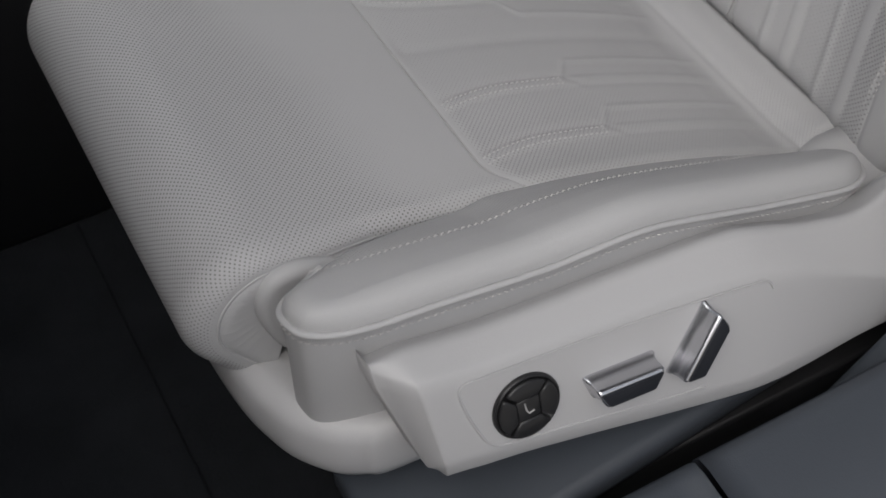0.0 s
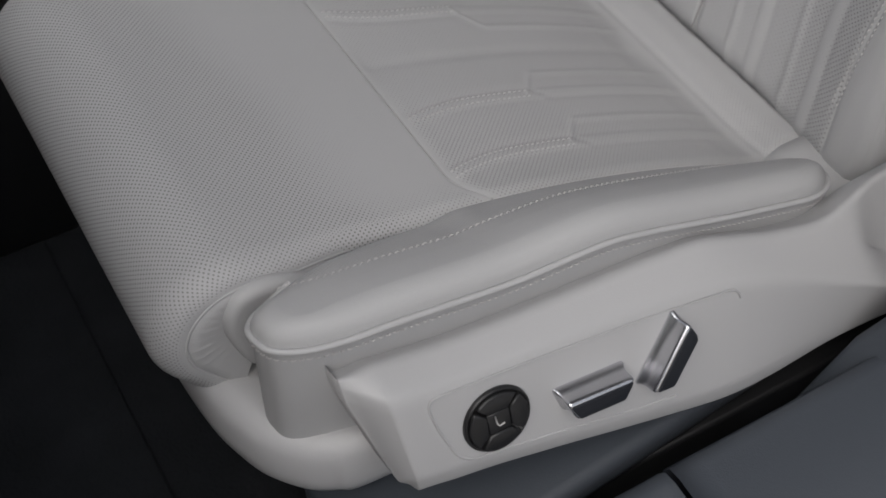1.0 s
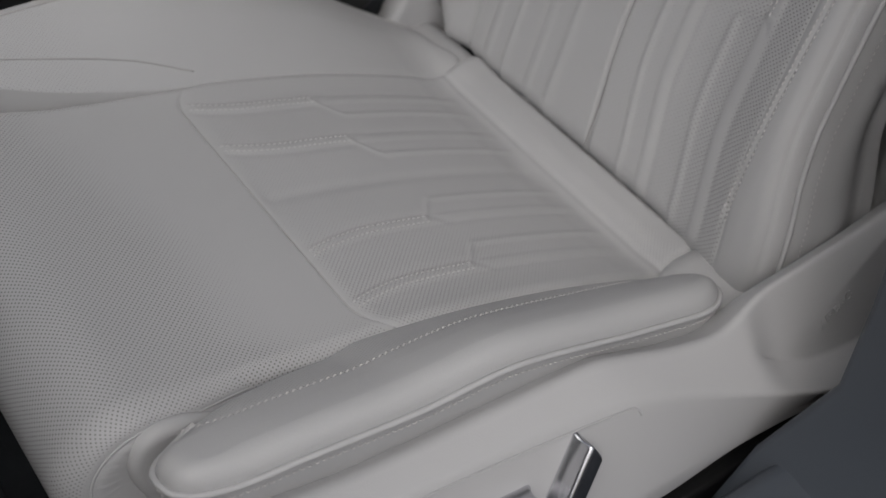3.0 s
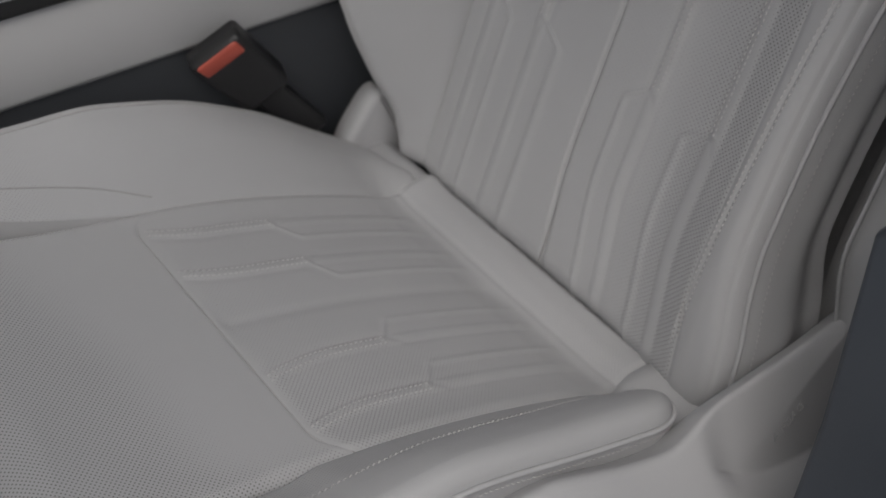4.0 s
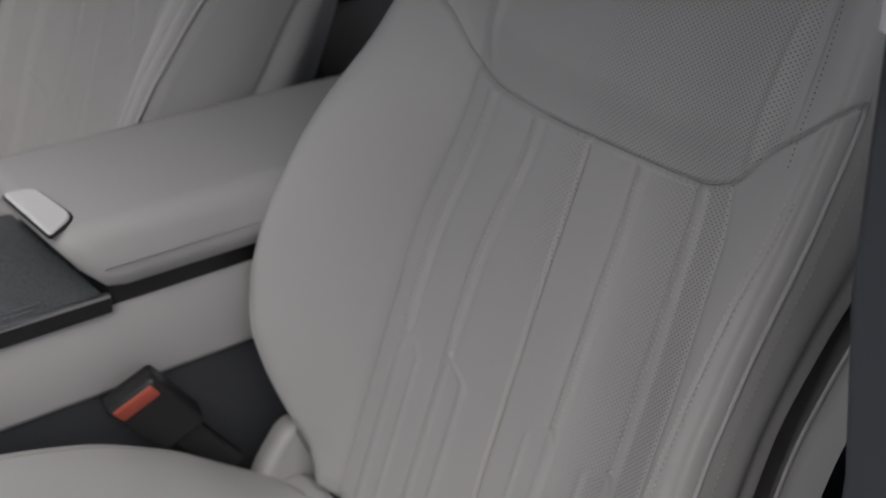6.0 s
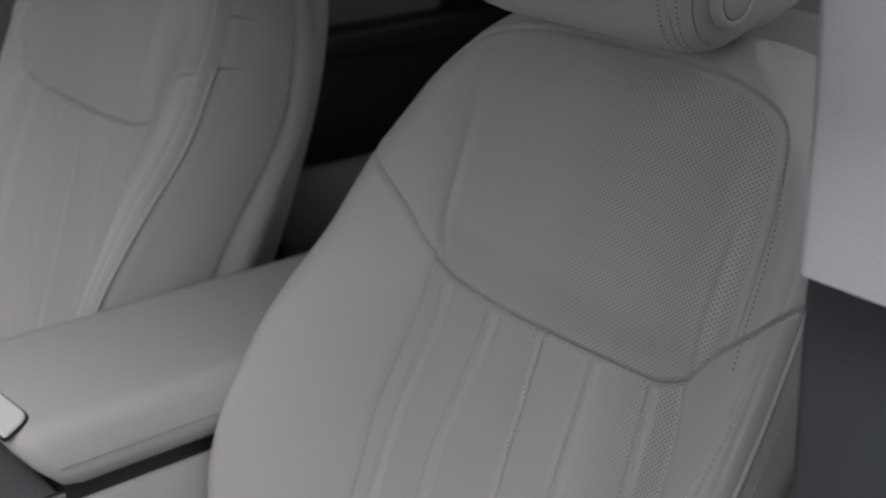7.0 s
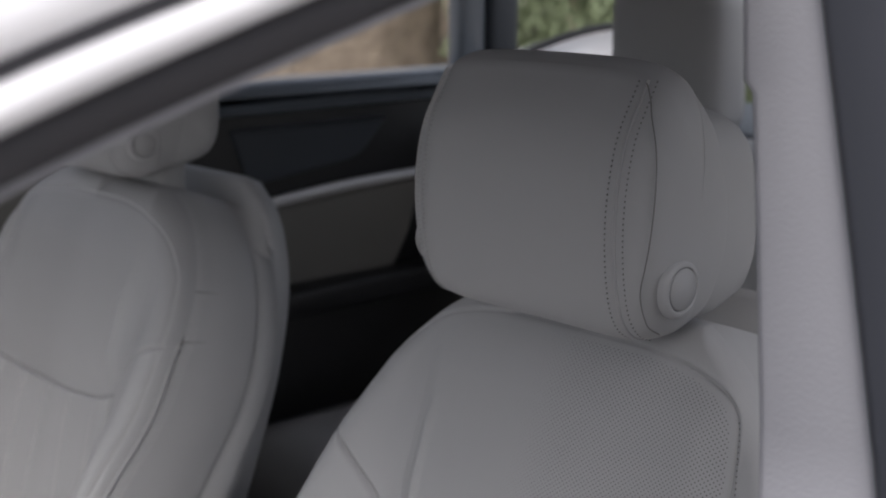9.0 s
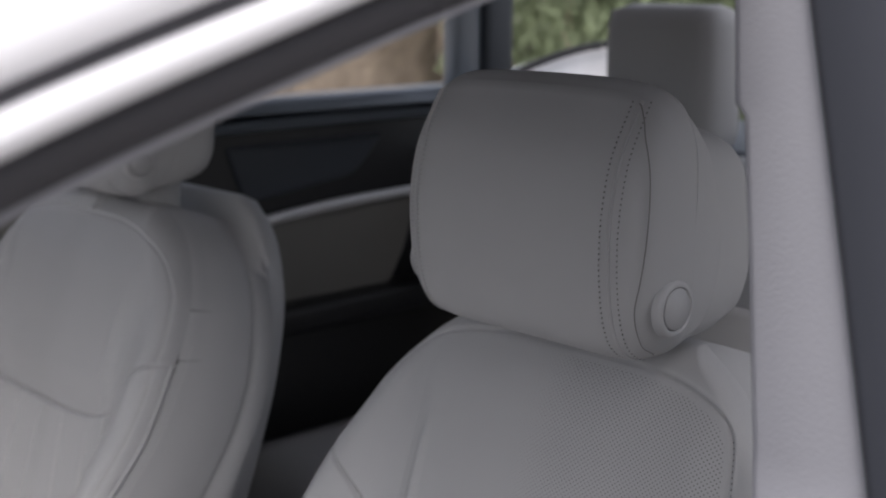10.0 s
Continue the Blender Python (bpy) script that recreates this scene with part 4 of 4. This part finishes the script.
        part("lever_inlay", slab(face(L * 0.90, 0.0056, 0.0050, 0.0015), lambda a, b, h, f=lever_place: f(a, b, h + 0.0166), 0.003, 0.0006), INLAY, panel, "dark inlay of the lever")
    # front tray under the cushion
    keys = [(-0.20, -0.248, 0), (-0.37, -0.247, 0), (-0.405, -0.240, 0), (-0.426, -0.224, 0), (-0.442, -0.196, 0), (-0.453, -0.14, 0), (-0.457, 0, 0), (-0.453, 0.14, 0), (-0.442, 0.196, 0), (-0.426, 0.224, 0), (-0.405, 0.240, 0), (-0.37, 0.247, 0), (-0.2, 0.248, 0)]
    base = curve_points(keys, 90)
    lev_ = [(0.91, 0.262), (0.912, 0.286), (0.918, 0.290), (0.925, 0.2915), (0.962, 0.2955), (0.972, 0.2955), (0.983, 0.2935), (0.992, 0.290), (0.999, 0.284), (1.002, 0.262), (1.0, 0.254), (0.992, 0.246), (0.97, 0.240), (0.88, 0.225)]
    vs = [(p.x * sc if sc < 1 else p.x, p.y * sc, z) for sc, z in lev_ for p in base]
    part("front_tray", mesh_of(vs, grid_faces(len(lev_), 90)), PLASTIC, seat, "light grey plastic front tray")
    part("seat_frame", box((-0.38, -0.22, 0.06), (0.12, 0.22, 0.195), 0.02), BLACK, seat, "black seat frame")
    for s in (-1, 1):
        part("seat_rail", box((-0.42, s * 0.215 - 0.025, 0.0), (0.22, s * 0.215 + 0.025, 0.07), 0.005), BLACK, seat)
    part("corner_pad", box((-0.040, 0.142, 0.15), (0.054, 0.235, 0.250), 0.014), LEATHER, seat)
    part("corner_pad", box((-0.004, -0.246, 0.15), (0.060, -0.150, 0.268), 0.020), LEATHER, seat)
    # hinge cover on the inner side
    for s in (1,):
        part("hinge_cover", slab(rounded([(-0.012, 0.20, 0.01), (0.006, 0.262, 0.02), (0.036, 0.300, 0.010), (0.050, 0.304, 0.008), (0.090, 0.235, 0.02), (0.095, 0.20, 0.01)]), lambda a, b, h: (a, s * (0.228 - h), b), 0.025, 0.008, 4), PLASTIC, seat)
    return seat


seat = build_seat()
far_seat = copy_thing(seat, Matrix.Translation((-0.2 - 0.015, 0.762, 0.012)) @ Matrix.Diagonal((1, -1, 1, 1)))

for c in far_seat.children:
    if c.name.startswith("headrest"):
        c.location = (0.040, 0, 0.012)

# ---- the car round it ----
def plain(name, me, mat, label, category="", kind="structure", smooth=True):
    return tagged(part(name, me, mat, None, "", smooth), label, category, "", kind)

plain("floor", box((-1.4, -0.36, -0.06), (1.6, 1.12, 0.0), 0), CARPET, "black carpeted car floor", "floor", smooth=False)
plain("ground", box((-400, -400, -0.40), (400, 400, -0.34), 0), SOIL, "pale gravel ground outside the car", "ground", smooth=False)
tagged(part("floor_mat", box((-1.1, -0.22, 0.0), (-0.47, 0.278, 0.008), 0.003), CARPET), "black carpet floor mat in front of the seat", "floor mat")
def loft(rows):
    n = len(rows[0])
    return mesh_of([v for r in rows for v in r], grid_faces(len(rows), n, True) + [tuple(range(n)), tuple((len(rows) - 1) * n + i for i in reversed(range(n)))])


def post_rows(levels, depth=0.12, r=0.006):
    """Cross-sections of an upright trim: height, front, inner and outer side."""
    return [[(x + r, yi, z), (x + 0.0015, yi - 0.0015, z), (x, yi - r, z), (x, yo + r, z), (x + 0.0015, yo + 0.0015, z), (x + r, yo, z), (x + depth, yo, z), (x + depth, yi, z)] for z, x, yi, yo in levels]


SILL = [(-0.045, -0.10), (-0.045, -0.01), (-0.040, -0.002), (-0.030, 0.0), (0.05, -0.008), (0.10, -0.03), (0.12, -0.10)]
plain("sill_trim", sweep(curve_points([(-0.215, -0.37, 0.248), (-0.10, -0.37, 0.247), (0.0, -0.37, 0.25), (0.1, -0.37, 0.262), (0.3, -0.37, 0.28)], 24), SILL), SLATE, "slate grey plastic door sill trim", "sill")
plain("sill_trim_front", sweep(curve_points([(-1.2, -0.37, 0.245), (-0.5, -0.37, 0.247), (-0.218, -0.37, 0.2465)], 24), SILL), SLATE, "slate grey plastic front sill trim", "sill")
plain("sill_base", box((-1.2, -0.50, -0.3), (0.6, -0.33, 0.15), 0.01), PAINT, "white painted door sill", "sill")
# black box in place of the deep shade between side panel and sill
plain("under_panel_shade", box((-0.38, -0.292, 0.0), (0.25, -0.235, 0.186), 0.004), BLACK, "black box standing in for the shade under the side panel", "cover")
cover = box((-0.412, -0.314, 0.190), (-0.03, -0.20, 0.220), 0.010)
for v in cover.vertices:
    if v.co.x > -0.2 and v.co.y < -0.25:
        v.co.y += 0.034
plain("rail_cover", cover, SLATE, "dark grey plastic cover beside the seat rail", "cover")
plain("pillar_lower_trim", loft(post_rows([(0.15, -0.10, -0.300, -0.46), (0.24, -0.045, -0.308, -0.46), (0.32, -0.018, -0.336, -0.46), (0.40, -0.017, -0.338, -0.45), (0.545, -0.016, -0.333, -0.45), (0.553, -0.012, -0.337, -0.445)], 0.16)), SLATE, "slate grey plastic foot of the middle pillar", "pillar trim")
plain("pillar_foot", slab(rounded([(0.110, 0.05, 0.01), (0.110, 0.256, 0.02), (0.125, 0.330, 0.02), (0.155, 0.360, 0.02), (0.3, 0.40, 0.02), (0.3, 0.05, 0.02)]), lambda a, b, h: (a, -0.302 - h, b), 0.03, 0.008, 3), SLATE, "slate grey plastic foot beside the seat", "pillar trim")
plain("pillar_middle_trim", loft(post_rows([(0.55, -0.006, -0.372, -0.44), (0.64, -0.008, -0.368, -0.44), (0.74, -0.010, -0.352, -0.43), (0.82, -0.010, -0.346, -0.42), (0.874, -0.010, -0.343, -0.42)])), SLATE, "slate grey plastic middle pillar trim", "pillar trim")
plain("pillar_upper_trim", loft(post_rows([(0.871, -0.012, -0.340, -0.409), (0.95, -0.012, -0.336, -0.395), (1.04, -0.012, -0.328, -0.377), (1.10, -0.012, -0.322, -0.365), (1.105, -0.012, -0.317, -0.364), (1.15, -0.012, -0.314, -0.355), (1.24, -0.010, -0.304, -0.34)])), LINER, "pale grey cloth-covered upper pillar trim", "pillar trim")
plain("pillar_seal", loft(post_rows([(0.25, -0.004, -0.455, -0.49), (0.862, -0.018, -0.410, -0.445), (0.95, -0.018, -0.396, -0.435), (1.04, -0.018, -0.378, -0.420), (1.15, -0.018, -0.355, -0.40), (1.24, -0.016, -0.341, -0.39)], 0.03)), SEAL, "slate grey rubber seal on the middle pillar", "door seal")
plain("pillar_outer", loft(post_rows([(0.2, 0.0, -0.485, -0.54), (0.862, 0.0, -0.438, -0.50), (1.24, 0.0, -0.385, -0.45)], 0.14)), PAINT, "white painted outer side of the middle pillar", "pillar")
rail_x = [-1.1, -0.7, -0.351, -0.277, -0.187, -0.10, 0.05, 0.5, 1.1, 1.6]
rail_y = [-0.36, -0.335, -0.316, -0.315, -0.314, -0.312, -0.308, -0.30, -0.29, -0.27]
rail_z = [0.75, 0.955, 1.0945, 1.1190, 1.1465, 1.1685, 1.190, 1.205, 1.15, 1.03]
rail = [Vector((x, float(glide(x, rail_x, rail_y)), float(glide(x, rail_x, rail_z)))) for x in np.linspace(-1.1, 1.6, 150)]
plain("headliner_edge", sweep(rail, [(-0.02, -0.003), (-0.002, -0.004), (0.003, -0.0025), (0.0035, 0.0015), (-0.02, 0.010)]), LINER, "pale grey edge of the roof lining", "roof lining")
plain("door_seal", sweep(rail, [(0.000, 0.001), (0.005, 0.0008), (0.010, 0.0030), (0.0125, 0.0070), (0.0135, 0.0110), (0.0125, 0.0165), (0.0, 0.019)]), RUBBER, "dark grey rubber door seal along the roof rail", "door seal")
plain("roof_rail", sweep(rail, [(0.006, 0.0165), (0.016, 0.0168), (0.023, 0.0190), (0.027, 0.0230), (0.027, 0.0270), (0.023, 0.0310), (0.006, 0.0325)]), PAINT, "white painted roof rail of the car", "roof rail")
plain("roof_gap", sweep(rail, [(0.010, 0.0300), (0.022, 0.0305), (0.023, 0.0365), (0.010, 0.0370)]), RUBBER, "black seal above the roof rail", "seal")
plain("roof_edge", sweep(rail, [(0.008, 0.0360), (0.024, 0.0362), (0.027, 0.0400), (0.026, 0.0480), (0.014, 0.070), (-0.01, 0.082), (-0.012, 0.050)]), PAINT, "white painted edge of the car roof", "roof")
rr = [(p.x, p.y, p.z) for p in rail if -0.37 < p.x < 1.17]
verts, cols = [], 16
for x, y, z in rr:
    for j in range(cols):
        t = j / (cols - 1)
        verts.append((x, y - 0.005 + t * (1.07 - y), z + 0.072 + 0.08 * math.sin(math.pi * t)))
plain("roof", mesh_of(verts, grid_faces(len(rr), cols)), PAINT, "white painted car roof", "roof")
verts = [(x, y, z - 0.055) for x, y, z in verts]
plain("ceiling", mesh_of(verts, grid_faces(len(rr), cols)), LINER, "pale grey roof lining", "roof lining")

verts = []
ww = [(p.x, p.y, p.z) for p in rail if -1.05 < p.x < -0.34]
for x, y, z in ww:
    for j in range(cols):
        t = j / (cols - 1)
        bow = math.sin(math.pi * t)
        verts.append((x - 0.10 * bow, y + 0.002 + t * (1.07 - y), z + 0.078 + 0.05 * bow))
pane = plain("windscreen", mesh_of(verts, grid_faces(len(ww), cols)), GLASS, "clear curved windscreen glass", "windscreen")
pane.visible_shadow = False

# console
con = thing("centre_console", (0, 0.375, 0), "centre console with leather side, dark top and padded armrest", "centre console")
part("console_side", box((-0.95, 0.275, 0.385), (0.5, 0.30, 0.470), 0.006), LEATHER, con, "light leather side panel")
part("console_base", box((-0.30, 0.28, 0.0), (0.5, 0.47, 0.386), 0.006), DARK, con, "dark plastic base")
part("console_foot", box((-0.95, 0.282, 0.0), (-0.302, 0.468, 0.386), 0.006), BLACK, con, "black plastic front part of the base")
part("console_side", box((-0.95, 0.45, 0.385), (0.5, 0.475, 0.470), 0.006), LEATHER, con)
part("console_top", box((-0.95, 0.276, 0.460), (-0.116, 0.474, 0.485), 0.004), SCREEN, con, "dark glossy console top")
part("console_edge", box((-0.95, 0.270, 0.468), (-0.112, 0.279, 0.484), 0.003), BLACK, con)
part("chrome_strip", box((-0.95, 0.2685, 0.4835), (-0.114, 0.275, 0.488), 0.0015), CHROME, con, "satin chrome strip along the console's edge")
part("console_bead", box((-0.95, 0.284, 0.484), (-0.165, 0.288, 0.4868), 0.001), CHROME, con)
part("console_bead", box((-0.95, 0.293, 0.484), (-0.165, 0.296, 0.4865), 0.001), CHROME, con)
key = part("key_frame", slab(rounded([(-0.275, 0.322, 0.008), (-0.203, 0.322, 0.012), (-0.198, 0.378, 0.012), (-0.275, 0.378, 0.008)]), lambda a, b, h: (a, b, 0.4885 + h), 0.006, 0.0015), CHROME, con, "metal-framed key panel")
part("key_plate", slab(rounded([(-0.272, 0.326, 0.005), (-0.207, 0.326, 0.008), (-0.202, 0.374, 0.008), (-0.272, 0.374, 0.005)]), lambda a, b, h: (a, b, 0.4895 + h), 0.003, 0.0008), SLATE, key)
part("key", slab(rounded([(-0.216, 0.333, 0.003), (-0.209, 0.333, 0.003), (-0.207, 0.369, 0.003), (-0.214, 0.369, 0.003)]), lambda a, b, h: (a, b, 0.4905 + h), 0.002, 0.0005), CHROME, key)
part("armrest_gap", box((-0.112, 0.28, 0.465), (0.5, 0.47, 0.492), 0.003), BLACK, con)
part("armrest_seam", sweep([(-0.120, 0.2615, 0.516), (0.40, 0.2615, 0.516)], ring(0.0007, 6)), LEATHER, con)
lid = box((-0.160, 0.262, 0.489), (0.42, 0.462, 0.556), 0.022)
for v in lid.vertices:
    if v.co.x < 0:
        v.co.x += 0.72 * max(0.0, 0.548 - v.co.z)
part("armrest", lid, LEATHER, con, "padded leather armrest lid")
latch = [(-0.160, 0.366, 0.006), (-0.133, 0.362, 0.012), (-0.129, 0.292, 0.014), (-0.160, 0.270, 0.006)]
part("latch_rim", slab(rounded([(x + (0.002 if x > -0.15 else -0.001), y + (0.002 if y > 0.33 else -0.002), r) for x, y, r in latch], 6), lambda a, b, h: (a, b, 0.5572 + h), 0.003, 0.0008), BLACK, con)
part("armrest_latch", slab(rounded(latch, 6), lambda a, b, h: (a, b, 0.5595 + h), 0.006, 0.0022, 3), SILVER, con, "satin metal armrest latch", smooth=False)

buckle = thing("seat_belt_buckle", (-0.08, 0.235, 0.3), "black seat belt buckle with red release button", "seat belt buckle")
def buckle_place(a, b, h):
    o, ax = Vector((-0.091, 0.235, 0.363)), Vector((-0.62, 0.0, 0.78)).normalized()
    sd = Vector((-0.3, -0.85, -0.1)).cross(ax).normalized()
    nn = ax.cross(sd)
    return o + sd * a + ax * b + nn * h
part("buckle_body", slab(rounded([(-0.0245, -0.034, 0.010), (0.0245, -0.034, 0.010), (0.0275, 0.049, 0.006), (-0.0275, 0.049, 0.006)]), buckle_place, 0.022, 0.005), BLACK, buckle)
part("release_button", slab(rounded([(-0.0215, 0.030, 0.004), (0.0215, 0.030, 0.004), (0.0225, 0.047, 0.004), (-0.0225, 0.047, 0.004)]), lambda a, b, h: buckle_place(a, b, h + 0.001), 0.016, 0.003), RED, buckle, "red release button")
part("buckle_stalk", slab(rounded([(-0.014, -0.11, 0.004), (0.014, -0.11, 0.004), (0.016, -0.015, 0.004), (-0.016, -0.015, 0.004)]), lambda a, b, h: buckle_place(a, b, h - 0.005), 0.010, 0.003), BLACK, buckle)

# far rear door
door = thing("door_1", (0.9, 1.04, 0.2), "dark and beige rear door card with silver strip", "car door", kind="structure")
def door_face(y):
    return lambda a, b, h: (a, y - h, b)
part("door_belt", slab(rounded([(0.55, 0.926, 0.01), (1.5, 0.936, 0.01), (1.5, 0.984, 0.02), (0.55, 0.980, 0.02)]), door_face(1.02), 0.10, 0.026, 6), BELT, door, "slate grey door shoulder")
part("door_card", box((0.55, 1.05, 0.62), (1.5, 1.10, 0.935), 0.006), BLACK, door)
part("door_insert", slab(rounded([(0.62, 0.906, 0.01), (0.946, 0.909, 0.015), (0.881, 0.842, 0.03), (0.655, 0.812, 0.02)]), door_face(1.043), 0.012, 0.006, 3), SLATE, door, "dark textured upper insert")
part("silver_strip", sweep(curve_points([(0.674, 1.036, 0.783), (0.75, 1.036, 0.791), (0.86, 1.036, 0.799), (1.08, 1.036, 0.806)], 20), [(-0.006, -0.007), (0.004, -0.008), (0.007, 0.0), (0.004, 0.008), (-0.006, 0.007)]), SILVER, door, "satin silver strip")
part("door_panel", slab(rounded([(0.55, 0.645, 0.01), (0.945, 0.628, 0.01), (0.988, 0.700, 0.02), (1.02, 0.800, 0.01), (0.80, 0.790, 0.02), (0.55, 0.768, 0.01)]), door_face(1.036), 0.03, 0.008, 3), BEIGE, door, "beige leather lower panel")
part("door_armrest", box((0.55, 0.98, 0.60), (1.5, 1.06, 0.645), 0.01), BLACK, door)
part("door_base", box((0.5, 1.05, 0.0), (1.5, 1.10, 0.62), 0.01), BLACK, door)
# unseen block at the dash, drawn out backwards to keep windscreen light off the footwell
plain("shade_wall_dash", box((-1.38, -0.36, 0.44), (-0.66, 1.06, 0.80), 0.05), DARK, "unseen dark wall below the windscreen, added to shade the footwell", "wall")
plain("wall_front", box((-1.45, -0.45, -0.1), (-1.38, 1.12, 0.80), 0.01), DARK, "dark bulkhead below the windscreen", "bulkhead")
# unseen wall that holds back light from the front left
plain("shade_wall_wing", box((-1.45, -0.52, -0.2), (-0.86, -0.40, 0.86), 0.02), DARK, "unseen dark wall at the front wing, added to block light", "wall")
# out of view; stands for the open door and cuts off sky light
plain("unseen_open_door", box((-0.98, -1.42, -0.05), (-0.88, -0.54, 0.92), 0.03), LINER, "unseen grey slab for the open front door, added to block sky light", "car door")
plain("front_door_far", box((-1.2, 1.06, 0.0), (0.55, 1.12, 0.92), 0.01), BEIGE, "beige door card of the far front door", "car door")

# unseen wall where the rear door would be, darkening the seat's back cover
plain("shade_wall_rear_near", box((0.155, -0.52, -0.05), (1.5, -0.44, 0.90), 0.02), BEIGE, "unseen beige wall at the near rear door, added to block light", "car door")

# rear bench
bench = thing("rear_bench", (1.0, 0.4, 0.2), "light grey leather rear bench", "rear seat")
part("bench_cushion", box((0.56, -0.25, 0.26), (1.1, 1.0, 0.452), 0.075), LEATHER, bench)
part("bench_back", box((1.08, -0.25, 0.35), (1.25, 1.0, 0.90), 0.05), LEATHER, bench)
part("bench_headrest", box((1.15, 0.515, 0.90), (1.25, 0.735, 1.132), 0.035), LEATHER, bench)
part("bench_headrest", box((1.15, -0.05, 0.93), (1.25, 0.15, 1.13), 0.04), LEATHER, bench)
plain("parcel_shelf", box((1.25, -0.3, 0.85), (1.7, 1.1, 0.90), 0.01), SLATE, "dark grey parcel shelf", "shelf")
plain("rear_pillar_far", box((1.15, 1.0, 0.95), (1.222, 1.05, 1.25), 0.012), SLATE, "slate grey window pillar", "pillar trim")
plain("rear_pillar_edge", box((1.085, 1.01, 0.95), (1.148, 1.05, 1.25), 0.012), BELT, "pale slate front edge of the window pillar", "pillar trim")
quarter = [(1.25, 0.90, 0.01), (1.25, 0.985, 0.03), (1.34, 1.012, 0.05), (1.46, 1.034, 0.05), (1.62, 1.048, 0.02), (1.62, 0.90, 0.01)]
plain("rear_quarter_far", slab(rounded(quarter), lambda a, b, h: (a, 1.06 - h, b), 0.03, 0.01), PAINT, "white painted rear quarter of the car", "body panel")
plain("quarter_seal", sweep(curve_points([(1.25, 1.045, 0.990), (1.34, 1.045, 1.016), (1.46, 1.045, 1.038), (1.62, 1.045, 1.052)], 20), ring(0.008, 8)), BLACK, "black seal along the quarter window", "seal")


# ---- outside the far windows ----
def boulder(seed, at, size):
    bm = bmesh.new()
    bmesh.ops.create_icosphere(bm, subdivisions=4, radius=1)
    off = Vector((seed * 7.3, seed * 3.1, seed))
    for v in bm.verts:
        k = 1 + 0.35 * noise.noise(v.co * 1.3 + off) + 0.16 * noise.noise(v.co * 3.5 + off) + 0.06 * noise.noise(v.co * 9 + off)
        v.co = Vector([at[i] + v.co[i] * k * size[i] for i in range(3)])
    me = bpy.data.meshes.new("boulder")
    bm.to_mesh(me)
    bm.free()
    return me


for k, (at, size) in enumerate((((2.6, 5.6, 0.5), (1.3, 0.8, 1.2)), ((4.2, 6.4, 0.7), (1.5, 0.9, 1.5)), ((5.8, 7.4, 0.5), (1.2, 0.9, 1.4)), ((1.2, 5.2, 0.0), (1.0, 0.8, 0.8)), ((7.2, 8.2, 0.4), (1.3, 1.0, 1.3)))):
    tagged(part("boulder", boulder(k + 1, at, size), ROCK), "large tan weathered boulder on the gravel", "boulder", "boulders beside the car")


def shrub(at, height, spread, count, seed):
    rng = random.Random(seed)
    bush = thing("shrub", at, "tall green leafy shrub beside the boulders", "shrub", "shrubs beside the car")
    verts, faces = [], []
    for _ in range(count):
        a, r, h = rng.uniform(0, 6.28), spread * math.sqrt(rng.random()), rng.uniform(0.05, 1) ** 0.8 * height
        c = Vector((at[0] + r * math.cos(a), at[1] + r * math.sin(a), at[2] + h))
        d = Vector((rng.gauss(0, 0.5), rng.gauss(0, 0.5), rng.uniform(0.3, 1.2))).normalized() * rng.uniform(0.04, 0.11)
        w = d.cross(Vector((rng.gauss(0, 1), rng.gauss(0, 1), 0.2))).normalized() * 0.012
        k = len(verts)
        verts += [c - d, c + w, c + d, c - w]
        faces.append((k, k + 1, k + 2, k + 3))
    part("leaves", mesh_of(verts, faces), LEAF, bush)
    part("stems", sweep([(at[0], at[1], at[2]), (at[0] + 0.05, at[1], at[2] + height * 0.8)], ring(0.03, 6), (1, 0, 0)), ROCK, bush)
    return bush


for k, at in enumerate(((5.4, 4.6, -0.34), (6.4, 5.4, -0.34), (7.6, 5.0, -0.34), (6.8, 4.0, -0.34), (8.4, 6.2, -0.34))):
    shrub(at, 2.6, 0.75, 6000, 10 + k)
